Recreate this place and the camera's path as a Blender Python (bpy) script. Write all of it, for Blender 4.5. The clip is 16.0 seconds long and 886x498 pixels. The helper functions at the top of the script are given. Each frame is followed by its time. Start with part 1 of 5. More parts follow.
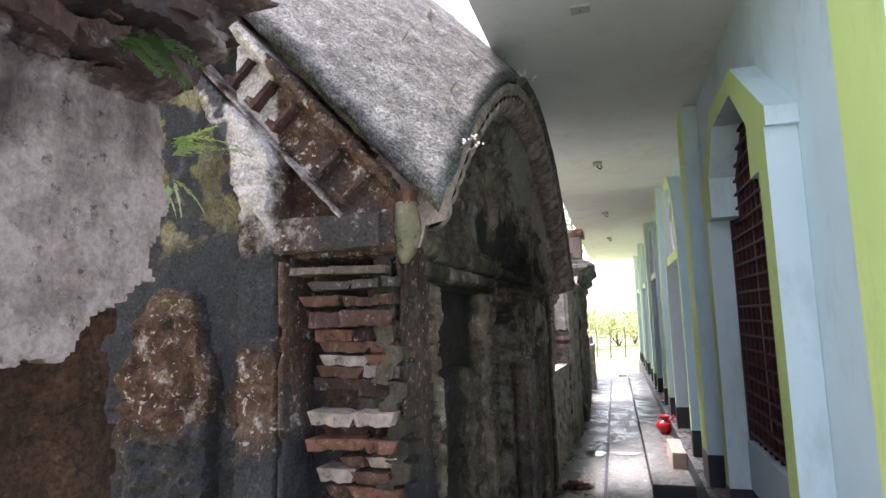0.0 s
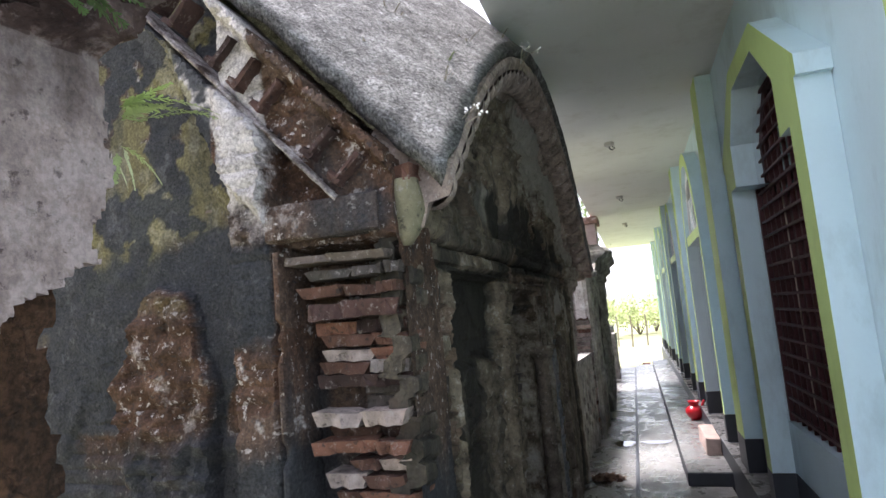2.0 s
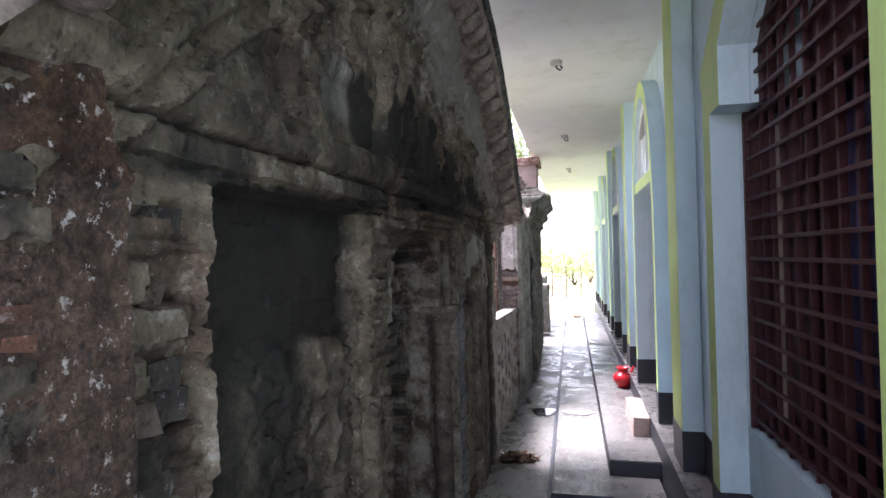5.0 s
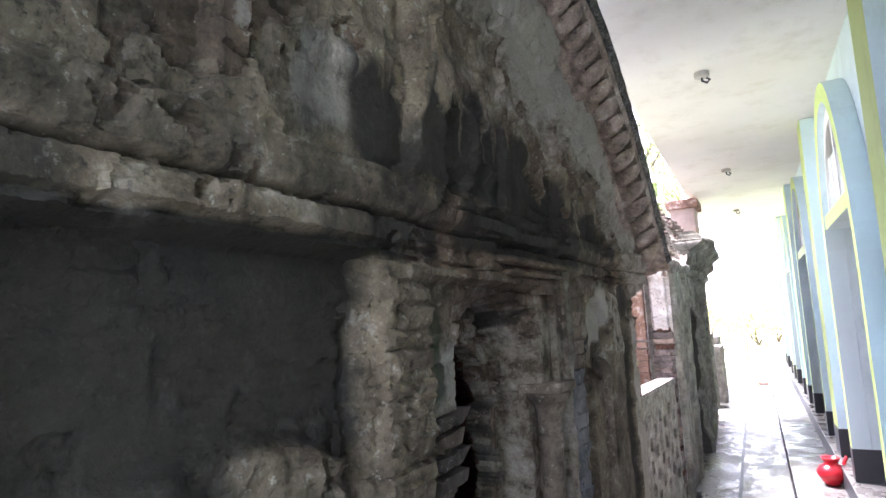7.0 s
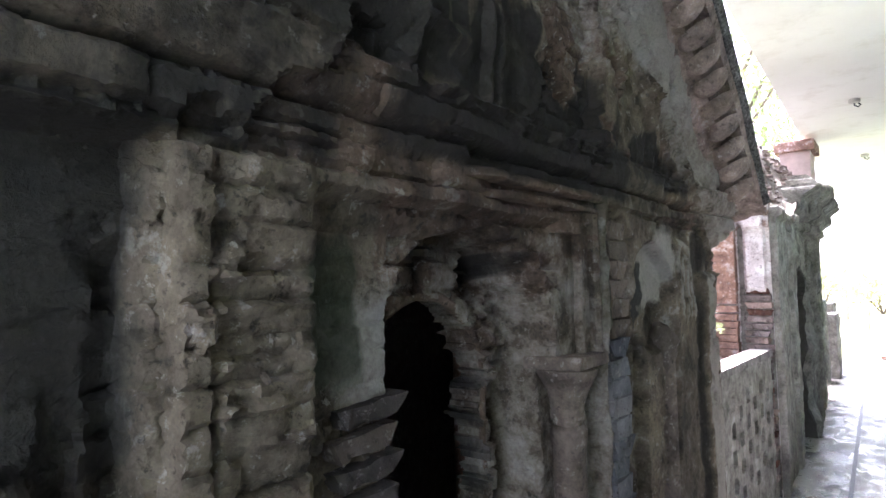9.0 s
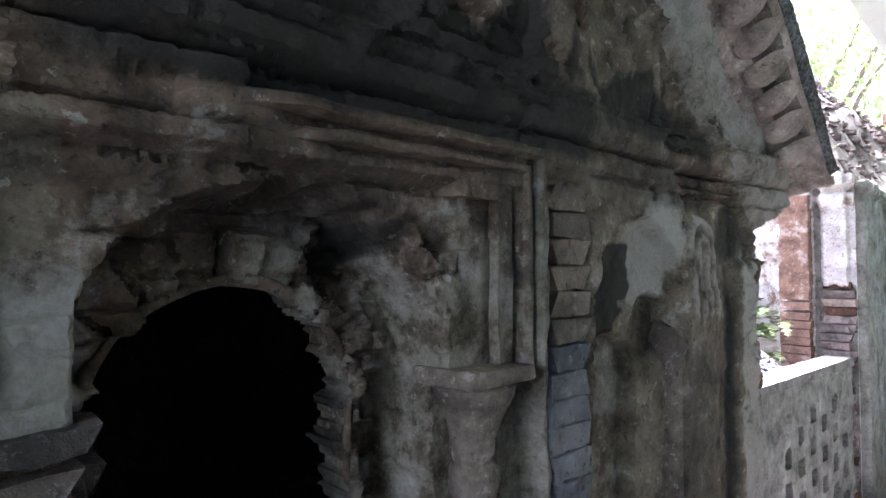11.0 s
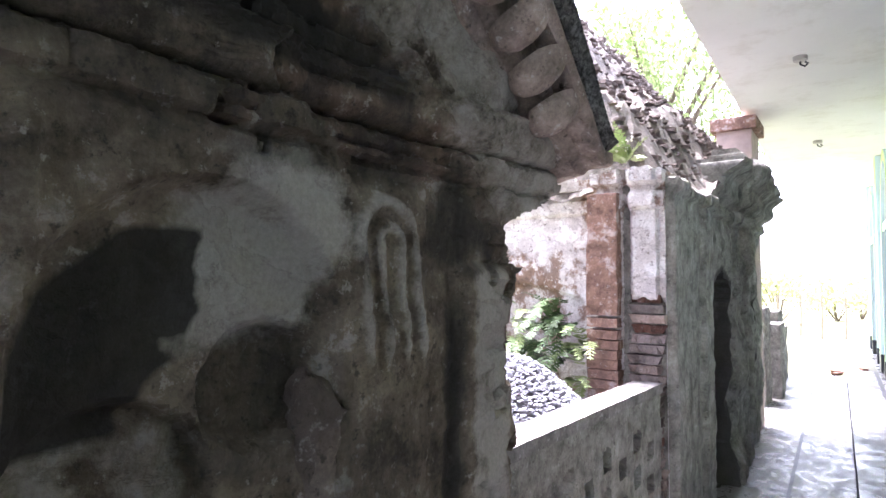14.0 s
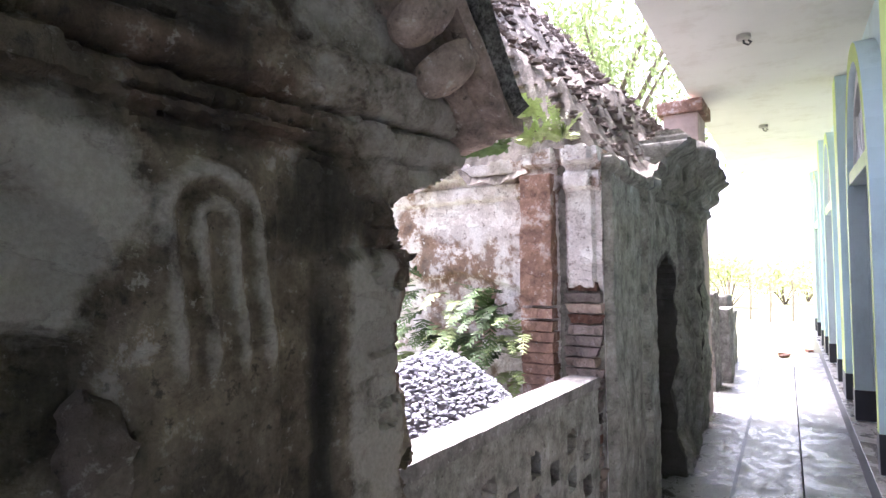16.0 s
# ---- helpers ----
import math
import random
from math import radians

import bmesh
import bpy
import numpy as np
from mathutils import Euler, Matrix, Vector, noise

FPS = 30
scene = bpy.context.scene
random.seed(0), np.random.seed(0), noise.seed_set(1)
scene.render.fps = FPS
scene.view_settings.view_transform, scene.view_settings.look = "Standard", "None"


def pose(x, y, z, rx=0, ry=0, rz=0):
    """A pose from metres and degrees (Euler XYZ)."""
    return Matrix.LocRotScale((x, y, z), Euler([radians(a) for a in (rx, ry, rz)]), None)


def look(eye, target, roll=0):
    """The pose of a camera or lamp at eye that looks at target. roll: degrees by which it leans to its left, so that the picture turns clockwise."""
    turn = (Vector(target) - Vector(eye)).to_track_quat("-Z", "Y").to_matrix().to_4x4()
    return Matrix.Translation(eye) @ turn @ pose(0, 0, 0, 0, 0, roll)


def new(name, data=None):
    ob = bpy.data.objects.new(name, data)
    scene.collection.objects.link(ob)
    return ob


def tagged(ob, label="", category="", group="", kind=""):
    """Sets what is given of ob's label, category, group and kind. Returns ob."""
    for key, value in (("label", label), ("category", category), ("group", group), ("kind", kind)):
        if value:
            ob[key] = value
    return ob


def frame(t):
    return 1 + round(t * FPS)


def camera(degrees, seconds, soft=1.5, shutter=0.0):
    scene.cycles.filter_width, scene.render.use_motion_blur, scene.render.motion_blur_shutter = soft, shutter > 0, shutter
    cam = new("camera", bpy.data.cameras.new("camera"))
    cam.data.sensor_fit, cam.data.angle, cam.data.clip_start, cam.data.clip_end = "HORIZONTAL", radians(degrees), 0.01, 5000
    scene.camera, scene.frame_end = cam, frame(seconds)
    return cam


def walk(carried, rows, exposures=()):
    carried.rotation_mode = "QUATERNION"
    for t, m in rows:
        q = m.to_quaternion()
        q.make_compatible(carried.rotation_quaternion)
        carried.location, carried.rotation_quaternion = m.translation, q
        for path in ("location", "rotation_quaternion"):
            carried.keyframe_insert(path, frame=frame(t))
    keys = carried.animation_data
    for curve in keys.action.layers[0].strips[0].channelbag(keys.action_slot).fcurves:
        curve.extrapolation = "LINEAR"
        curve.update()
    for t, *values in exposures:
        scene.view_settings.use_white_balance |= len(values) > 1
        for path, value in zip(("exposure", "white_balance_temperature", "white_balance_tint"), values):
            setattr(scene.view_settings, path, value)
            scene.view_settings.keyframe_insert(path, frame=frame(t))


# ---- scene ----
cam = camera(74.4, 16.0)
PATH = [
    (0, (0.082, -0.014, 1.496), (-0.515, 1.88, 1.735), -1.7),
    (0.5, (0.092, -0.012, 1.514), (-0.605, 1.84, 1.805), -3.0),
    (1, (0.111, -0.014, 1.527), (-0.61, 1.816, 1.89), -4.1),
    (1.5, (0.112, 0.027, 1.501), (-0.603, 1.862, 1.851), -4.6),
    (2, (0.047, 0.156, 1.454), (-0.596, 2.035, 1.693), -4.9),
    (2.5, (-0.051, 0.319, 1.437), (-0.517, 2.261, 1.541), -4.0),
    (3, (-0.067, 0.448, 1.415), (-0.428, 2.415, 1.444), -2.8),
    (3.2, (-0.043, 0.526, 1.406), (-0.404, 2.493, 1.408), -2.4),
    (5.3, (0.092, 1.37, 1.481), (-0.439, 3.298, 1.52), -1.2),
    (5.5, (0.115, 1.44, 1.477), (-0.479, 3.348, 1.559), -1.4),
    (6, (0.106, 1.633, 1.465), (-0.661, 3.472, 1.645), -2.1),
    (6.5, (0.085, 1.806, 1.473), (-0.787, 3.592, 1.699), -2.2),
    (7, (0.114, 2.006, 1.466), (-0.848, 3.741, 1.718), -2.7),
    (7.5, (0.146, 2.176, 1.457), (-0.921, 3.85, 1.702), -2.5),
    (8, (0.088, 2.368, 1.43), (-1.047, 4.003, 1.624), -2.2),
    (8.2, (0.067, 2.437, 1.434), (-1.079, 4.068, 1.6), -2.0),
    (10.3, (0.076, 3.178, 1.403), (-1.311, 4.617, 1.481), -0.8),
    (10.5, (0.08, 3.224, 1.408), (-1.324, 4.646, 1.482), -0.8),
    (11, (0.152, 3.412, 1.413), (-1.3, 4.785, 1.484), 0.0),
    (11.5, (0.188, 3.557, 1.408), (-1.295, 4.896, 1.484), 0.5),
    (12, (0.143, 3.73, 1.401), (-1.343, 5.066, 1.482), 0.9),
    (12.5, (0.091, 3.9, 1.418), (-1.377, 5.255, 1.511), 1.0),
    (13, (0.126, 4.129, 1.413), (-1.3, 5.527, 1.517), 1.0),
    (13.5, (0.168, 4.308, 1.426), (-1.159, 5.801, 1.532), 0.5),
    (14, (0.118, 4.461, 1.414), (-1.039, 6.089, 1.517), 0.3),
    (14.5, (0.069, 4.56, 1.424), (-0.895, 6.309, 1.519), 0.1),
    (15, (0.075, 4.622, 1.416), (-0.797, 6.419, 1.512), 0.1),
    (15.5, (0.12, 4.735, 1.42), (-0.792, 6.513, 1.502), -0.3),
    (16, (0.135, 4.775, 1.407), (-0.917, 6.475, 1.48), -0.8),
]
walk(cam, [(t, look(eye, target, roll)) for t, eye, target, roll in PATH],
     exposures=[(0, 2.05, 6250, 23), (1.5, 1.9, 6200, 21), (3, 2.35, 5950, 23), (5.5, 2.68, 6000, 30), (6.5, 3.5, 6050, 29), (8, 3.45, 6050, 30), (10.5, 3.65, 5600, 28), (12.5, 3.6, 5650, 28), (14, 3.2, 5800, 30), (16, 2.95, 5950, 31)])

# ---- world and light ----
world = bpy.data.worlds.new("world")
scene.world = world
world.use_nodes = True
wn = world.node_tree
sky = wn.nodes.new("ShaderNodeTexSky")
sky.sky_type, sky.sun_disc = "NISHITA", False
sky.sun_elevation, sky.sun_rotation = radians(58), radians(300)
sky.air_density, sky.dust_density = 1.0, 2.0
bg = wn.nodes["Background"]
veil = wn.nodes.new("ShaderNodeHueSaturation")     # thin cloud: a paler sky
veil.inputs["Saturation"].default_value = 0.35
wn.links.new(sky.outputs["Color"], veil.inputs["Color"])
wn.links.new(veil.outputs["Color"], bg.inputs["Color"])
bg.inputs["Strength"].default_value = 0.15
sun = new("sun", bpy.data.lights.new("sun", "SUN"))
sun.data.energy, sun.data.angle, sun.data.color = 4.2, radians(20), (1.0, 0.96, 0.9)
sun.matrix_basis = look((-5, 6, 14), (0, 4, 0))

# ---- materials ----


def mat(name, rough=0.8, metal=0.0, spec=0.3):
    """A node material and its tree, principled node and coordinates."""
    m = bpy.data.materials.new(name)
    m.use_nodes = True
    t = m.node_tree
    p = t.nodes["Principled BSDF"]
    p.inputs["Roughness"].default_value = rough
    p.inputs["Metallic"].default_value = metal
    p.inputs["Specular IOR Level"].default_value = spec
    co = t.nodes.new("ShaderNodeNewGeometry").outputs["Position"]
    return m, t, p, co


def noise_tex(t, co, scale, detail=6, rough=0.6, stretch=None, distort=0.0):
    if stretch:
        mp = t.nodes.new("ShaderNodeMapping")
        mp.inputs["Scale"].default_value = stretch
        t.links.new(co, mp.inputs["Vector"])
        co = mp.outputs["Vector"]
    n = t.nodes.new("ShaderNodeTexNoise")
    n.inputs["Scale"].default_value, n.inputs["Detail"].default_value = scale, detail
    n.inputs["Roughness"].default_value, n.inputs["Distortion"].default_value = rough, distort
    t.links.new(co, n.inputs["Vector"])
    return n.outputs["Fac"]


def ramp(t, fac, stops):
    r = t.nodes.new("ShaderNodeValToRGB")
    e = r.color_ramp.elements
    while len(e) < len(stops):
        e.new(0.5)
    for el, (pos, col) in zip(e, stops):
        el.position = pos
        el.color = (*col, 1) if len(col) == 3 else (col[0], col[0], col[0], 1)
    t.links.new(fac, r.inputs["Fac"])
    return r.outputs["Color"]


def mixc(t, fac, a, b, blend="MIX"):
    m = t.nodes.new("ShaderNodeMix")
    m.data_type, m.blend_type = "RGBA", blend
    for sock, val in ((m.inputs["Factor"], fac), (m.inputs["A"], a), (m.inputs["B"], b)):
        if isinstance(val, tuple):
            sock.default_value = (*val, 1)
        elif isinstance(val, (int, float)):
            sock.default_value = val if sock.type == "VALUE" else (val, val, val, 1)
        else:
            t.links.new(val, sock)
    return m.outputs["Result"]


def bump(t, p, height, strength=0.3, dist=0.01):
    b = t.nodes.new("ShaderNodeBump")
    b.inputs["Strength"].default_value, b.inputs["Distance"].default_value = strength, dist
    t.links.new(height, b.inputs["Height"])
    t.links.new(b.outputs["Normal"], p.inputs["Normal"])


def set_col(t, p, col):
    t.links.new(col, p.inputs["Base Color"])


def plain(name, col, var=0.15, rough=0.6, scale=6.0, bumpy=0.1, metal=0.0, dirt=None, spec=0.3):
    """A painted or plain surface with slight unevenness at two scales."""
    m, t, p, co = mat(name, rough, metal, spec)
    lo = tuple(c * (1 - var) for c in col)
    hi = tuple(min(1, c * (1 + var * 0.6)) for c in col)
    c = ramp(t, noise_tex(t, co, scale), [(0.3, lo), (0.7, hi)])
    fine = noise_tex(t, co, scale * 22, 3)
    c = mixc(t, 0.18, c, ramp(t, fine, [(0.3, lo), (0.7, hi)]))
    if dirt:
        mask = ramp(t, noise_tex(t, co, 3.2, 8, 0.7, (1, 1, 0.45)), [(0.52, (0,)), (0.72, (0.6,))])
        c = mixc(t, mask, c, dirt)
    if bumpy >= 0.8:
        oi = t.nodes.new("ShaderNodeObjectInfo")
        c = mixc(t, 1.0, c, ramp(t, oi.outputs["Random"], [(0.0, (0.55, 0.55, 0.55)), (0.5, (0.95, 0.9, 0.9)), (1.0, (1.35, 1.2, 1.1))]), "MULTIPLY")
        crust = noise_tex(t, co, 38, 6, 0.72)
        c = mixc(t, ramp(t, crust, [(0.57, (0,)), (0.67, (0.5,))]), c, (0.42, 0.38, 0.35))
        c = mixc(t, ramp(t, crust, [(0.34, (0.8,)), (0.44, (0,))]), c, (0.03, 0.025, 0.022))
        fine = mixc(t, 0.5, fine, crust)
    set_col(t, p, c)
    if bumpy:
        bump(t, p, fine, bumpy, 0.004 if bumpy < 0.8 else 0.02)
    return m


def weathered(name, base, brick, pale, dark, moss, rough=0.92, brick_at=0.56, pale_at=0.6, low=0.4, soot_at=0.56, grit=0.22, rise=0.014, speck_at=0.6, flake=0.5):
    """Old lime plaster over brick: soot, algae and some painted light and shade by the mesh's stain attribute (red soot
    and shade, green moss, blue bare plaster and brightness).
    """
    m, t, p, co = mat(name, rough, 0.0, 0.2)
    att = t.nodes.new("ShaderNodeAttribute")
    att.attribute_name = "stain"
    sep = t.nodes.new("ShaderNodeSeparateColor")
    t.links.new(att.outputs["Color"], sep.inputs["Color"])
    big, mid, fine = noise_tex(t, co, 2.3, 8, 0.68, None, 0.3), noise_tex(t, co, 9, 8, 0.7), noise_tex(t, co, 55, 6, 0.75)
    streak = noise_tex(t, co, 7, 6, 0.65, (1, 1, 0.16))
    speck = noise_tex(t, co, 34, 6, 0.72)
    c = ramp(t, mid, [(0.34, tuple(v * low for v in base)), (0.5, base), (0.66, tuple(min(1, v * 1.5) for v in base))])
    bare = t.nodes.new("ShaderNodeMath")
    bare.operation = "MULTIPLY_ADD"
    t.links.new(big, bare.inputs[0])
    bare.inputs[1].default_value = 1.0
    t.links.new(att.outputs["Alpha"], bare.inputs[2])
    c = mixc(t, ramp(t, bare.outputs[0], [(brick_at, (0,)), (brick_at + 0.05, (0.9,))]), c, ramp(t, mid, [(0.35, tuple(v * 0.35 for v in brick)), (0.55, brick), (0.7, tuple(min(1, v * 1.5) for v in brick))]))
    c = mixc(t, ramp(t, mid, [(pale_at, (0,)), (pale_at + 0.06, (0.75,))]), c, pale)
    c = mixc(t, ramp(t, speck, [(speck_at, (0,)), (speck_at + 0.05, (0.65,))]), c, pale)
    c = mixc(t, ramp(t, speck, [(0.34, (0.75,)), (0.42, (0,))]), c, dark)
    pl = t.nodes.new("ShaderNodeMath")
    pl.operation = "MULTIPLY_ADD"
    t.links.new(mid, pl.inputs[0])
    pl.inputs[1].default_value = 1.1
    t.links.new(sep.outputs["Blue"], pl.inputs[2])
    c = mixc(t, ramp(t, pl.outputs[0], [(0.7, (0,)), (0.95, (0.95,))]), c, mixc(t, fine, tuple(v * 0.75 for v in pale), pale))
    mo = t.nodes.new("ShaderNodeMath")
    mo.operation = "MULTIPLY_ADD"
    t.links.new(big, mo.inputs[0])
    mo.inputs[1].default_value = 0.8
    t.links.new(sep.outputs["Green"], mo.inputs[2])
    c = mixc(t, ramp(t, mo.outputs[0], [(0.56, (0,)), (0.85, (0.8,))]), c, mixc(t, fine, moss, tuple(v * 0.5 for v in moss)))
    # thin coats that break off along crisp edges
    coat = noise_tex(t, co, 4.6, 9, 0.62, (1, 1, 1.5), 0.6)
    shell = ramp(t, coat, [(0.5, (0,)), (0.515, (1,))])
    c = mixc(t, ramp(t, coat, [(0.486, (0,)), (0.499, (flake * 0.5,)), (0.502, (flake * 0.5,)), (0.51, (0,))]), c, dark)
    c = mixc(t, mixc(t, shell, flake * 0.35, 0.0), c, tuple(v * 0.45 for v in base))
    so = t.nodes.new("ShaderNodeMath")
    so.operation = "MULTIPLY_ADD"
    t.links.new(streak, so.inputs[0])
    so.inputs[1].default_value = 0.9
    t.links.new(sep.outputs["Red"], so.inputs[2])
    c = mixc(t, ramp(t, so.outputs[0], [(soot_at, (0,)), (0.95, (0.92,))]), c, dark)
    c = mixc(t, grit, c, ramp(t, noise_tex(t, co, 95, 4, 0.7), [(0.38, (0.3, 0.3, 0.3)), (0.62, (1.15, 1.15, 1.15))]), "MULTIPLY")
    set_col(t, p, c)
    h = mixc(t, 0.4, mid, fine)
    h = mixc(t, 0.3, h, speck)
    h = mixc(t, 0.35 * flake, h, shell)
    bump(t, p, h, 1.0, rise)
    return m


M_FACADE = weathered("sooty_plaster", (0.17, 0.138, 0.1), (0.165, 0.115, 0.083), (0.4, 0.37, 0.325), (0.026, 0.025, 0.022), (0.05, 0.068, 0.04), brick_at=0.6, low=0.3, rise=0.02, flake=0.3)
M_GABLE = weathered("weathered_plaster", (0.115, 0.075, 0.055), (0.12, 0.066, 0.042), (0.74, 0.68, 0.65), (0.04, 0.044, 0.05), (0.3, 0.27, 0.12), grit=0.62, rise=0.03, speck_at=0.585, flake=0.35)
M_NEAR = weathered("old_lime_plaster", (0.235, 0.18, 0.163), (0.115, 0.07, 0.056), (0.3, 0.24, 0.222), (0.03, 0.018, 0.016), (0.12, 0.11, 0.07), brick_at=0.8, pale_at=0.5, low=0.7, soot_at=0.66, grit=0.38, flake=0.12)
M_EARTH = weathered("eroded_brick_earth", (0.052, 0.026, 0.014), (0.058, 0.03, 0.016), (0.1, 0.06, 0.04), (0.03, 0.02, 0.015), (0.09, 0.09, 0.05), pale_at=0.75, grit=0.8)
M_RUIN = weathered("grey_plaster", (0.3, 0.29, 0.255), (0.24, 0.21, 0.18), (0.5, 0.49, 0.46), (0.07, 0.065, 0.06), (0.2, 0.2, 0.145), brick_at=0.66, flake=0.3)
M_CORNICE = weathered("weathered_grey_plaster", (0.5, 0.43, 0.385), (0.34, 0.26, 0.22), (0.6, 0.56, 0.52), (0.05, 0.045, 0.04), (0.1, 0.1, 0.07), brick_at=0.85, pale_at=0.62, low=0.6, flake=0.3)
M_COLUMN = weathered("worn_column_plaster", (0.27, 0.235, 0.195), (0.19, 0.15, 0.12), (0.4, 0.37, 0.33), (0.04, 0.036, 0.03), (0.1, 0.1, 0.07), brick_at=0.75, low=0.45, flake=0.3)
M_COPING = weathered("worn_pale_cement", (0.38, 0.37, 0.35), (0.3, 0.28, 0.26), (0.52, 0.51, 0.49), (0.2, 0.19, 0.17), (0.3, 0.3, 0.25), low=0.75, soot_at=0.6, flake=0.15)
M_PATCH = weathered("flaking_whitewash", (0.72, 0.67, 0.65), (0.34, 0.2, 0.13), (0.88, 0.86, 0.85), (0.12, 0.08, 0.06), (0.25, 0.22, 0.1), brick_at=0.53, pale_at=0.5, low=0.8, soot_at=0.62)
M_ROOF = weathered("cement_roof", (0.2, 0.195, 0.185), (0.17, 0.15, 0.125), (0.42, 0.42, 0.41), (0.05, 0.047, 0.043), (0.17, 0.155, 0.1), brick_at=0.62, pale_at=0.6, grit=0.95, rise=0.05, speck_at=0.575, flake=0.4)
M_BRICK = plain("old_brick", (0.15, 0.078, 0.055), 0.5, 0.9, 14, 0.8)
M_BRICKPALE = plain("lime_crusted_brick", (0.36, 0.315, 0.29), 0.7, 0.9, 16, 0.8, dirt=(0.09, 0.055, 0.042))
M_BRICKSOOT = plain("sooty_brick", (0.115, 0.1, 0.086), 0.5, 0.92, 14, 0.8)
M_STONE = plain("blue_grey_chips", (0.3, 0.305, 0.335), 0.3, 0.85, 18, 0.5)
M_RUBBLE = plain("rubble", (0.15, 0.128, 0.112), 0.5, 0.93, 12, 0.8, dirt=(0.09, 0.08, 0.07))
M_BLUE = plain("pale_blue_paint", (0.63, 0.8, 0.86), 0.06, 0.55, 3, 0.08, dirt=(0.36, 0.48, 0.5))
M_LIME = plain("lime_green_paint", (0.52, 0.68, 0.25), 0.07, 0.55, 3, 0.08, dirt=(0.34, 0.45, 0.16))
M_DADO = plain("dark_dado_paint", (0.05, 0.055, 0.065), 0.25, 0.45, 6, 0.1)
M_CEIL = plain("ceiling_whitewash", (0.74, 0.75, 0.72), 0.05, 0.8, 2, 0.1, dirt=(0.55, 0.54, 0.48))
M_WHITE = plain("white_paint", (0.8, 0.82, 0.82), 0.05, 0.5, 4, 0.05)
M_CEMENT = plain("cement_floor", (0.18, 0.176, 0.168), 0.35, 0.45, 4, 0.25, dirt=(0.1, 0.095, 0.088), spec=0.5)
# damp, trodden cement: gloss varies in puddle-like patches, with a slow ripple
t = M_CEMENT.node_tree
co = [n for n in t.nodes if n.type == "NEW_GEOMETRY"][0].outputs["Position"]
damp = noise_tex(t, co, 5.5, 6, 0.65)
t.links.new(ramp(t, damp, [(0.42, (0.14,)), (0.56, (0.5,)), (0.7, (0.65,))]), t.nodes["Principled BSDF"].inputs["Roughness"])
bump(t, t.nodes["Principled BSDF"], mixc(t, 0.3, noise_tex(t, co, 11, 3, 0.5), noise_tex(t, co, 90, 3, 0.6)), 0.35, 0.02)
M_GRILLE = plain("dark_red_iron", (0.07, 0.022, 0.024), 0.3, 0.5, 20, 0.2)
M_WOOD = plain("dark_red_wood", (0.085, 0.03, 0.03), 0.35, 0.55, 9, 0.3)
M_CLOTH = plain("violet_curtain", (0.13, 0.12, 0.24), 0.3, 0.9, 12, 0.3)
M_CREAM = plain("cream_wall", (0.62, 0.52, 0.42), 0.12, 0.7, 5, 0.1)
M_ROOM = plain("room_plaster", (0.3, 0.3, 0.3), 0.15, 0.8, 4, 0.1)
M_RED = plain("red_plastic", (0.62, 0.02, 0.03), 0.1, 0.28, 10, 0.03, spec=0.5)
M_LEAF = plain("leaf_green", (0.08, 0.14, 0.045), 0.45, 0.55, 30, 0.0)
M_LEAFY = plain("young_leaf", (0.29, 0.37, 0.15), 0.4, 0.55, 30, 0.0)
M_SCRUB = plain("dry_scrub", (0.5, 0.56, 0.28), 0.3, 0.7, 20, 0.0)
M_STALK = plain("dry_stalk", (0.3, 0.26, 0.2), 0.3, 0.9, 20, 0.0)
M_BARK = plain("bark", (0.16, 0.13, 0.1), 0.35, 0.95, 12, 0.6)
M_GRASS = plain("grass", (0.24, 0.25, 0.13), 0.45, 0.95, 8, 0.4, dirt=(0.38, 0.35, 0.28))
M_SOIL = plain("dry_leaf_litter", (0.12, 0.075, 0.05), 0.5, 0.95, 20, 0.5)
M_STEEL = plain("grey_plastic_box", (0.45, 0.45, 0.43), 0.1, 0.5, 10, 0.05)

# wet, patchy cement of the passage
M_WET, wt, wp, wco = mat("wet_cement", 0.4, 0.0, 0.6)
wet_fac = noise_tex(wt, wco, 3.6, 8, 0.7, (1.0, 0.8, 1))
wt_fine = noise_tex(wt, wco, 22, 6, 0.7)
wc = ramp(wt, wet_fac, [(0.35, (0.13, 0.125, 0.115)), (0.5, (0.21, 0.205, 0.19)), (0.66, (0.28, 0.27, 0.255))])
wc = mixc(wt, 0.45, wc, ramp(wt, wt_fine, [(0.3, (0.4, 0.4, 0.4)), (0.7, (1, 1, 1))]), "MULTIPLY")
set_col(wt, wp, wc)
wt_mud = noise_tex(wt, wco, 13, 5, 0.62, (1.0, 0.6, 1), 0.4)
wt.links.new(ramp(wt, mixc(wt, 0.5, wet_fac, wt_mud), [(0.42, (0.1,)), (0.58, (0.55,))]), wp.inputs["Roughness"])
bump(wt, wp, mixc(wt, 0.35, wt_mud, wt_fine), 0.75, 0.022)

M_WATER, qt, qp, qco = mat("puddle_water", 0.04, 0.0, 0.6)
qp.inputs["Base Color"].default_value = (0.06, 0.055, 0.05, 1)

# ---- building helpers ----


def thing(name, label, category, group="", kind="", at=None):
    e = new(name)
    e.empty_display_size = 0.1
    if at is not None:
        e.matrix_basis = at
    return tagged(e, label, category, group, kind)


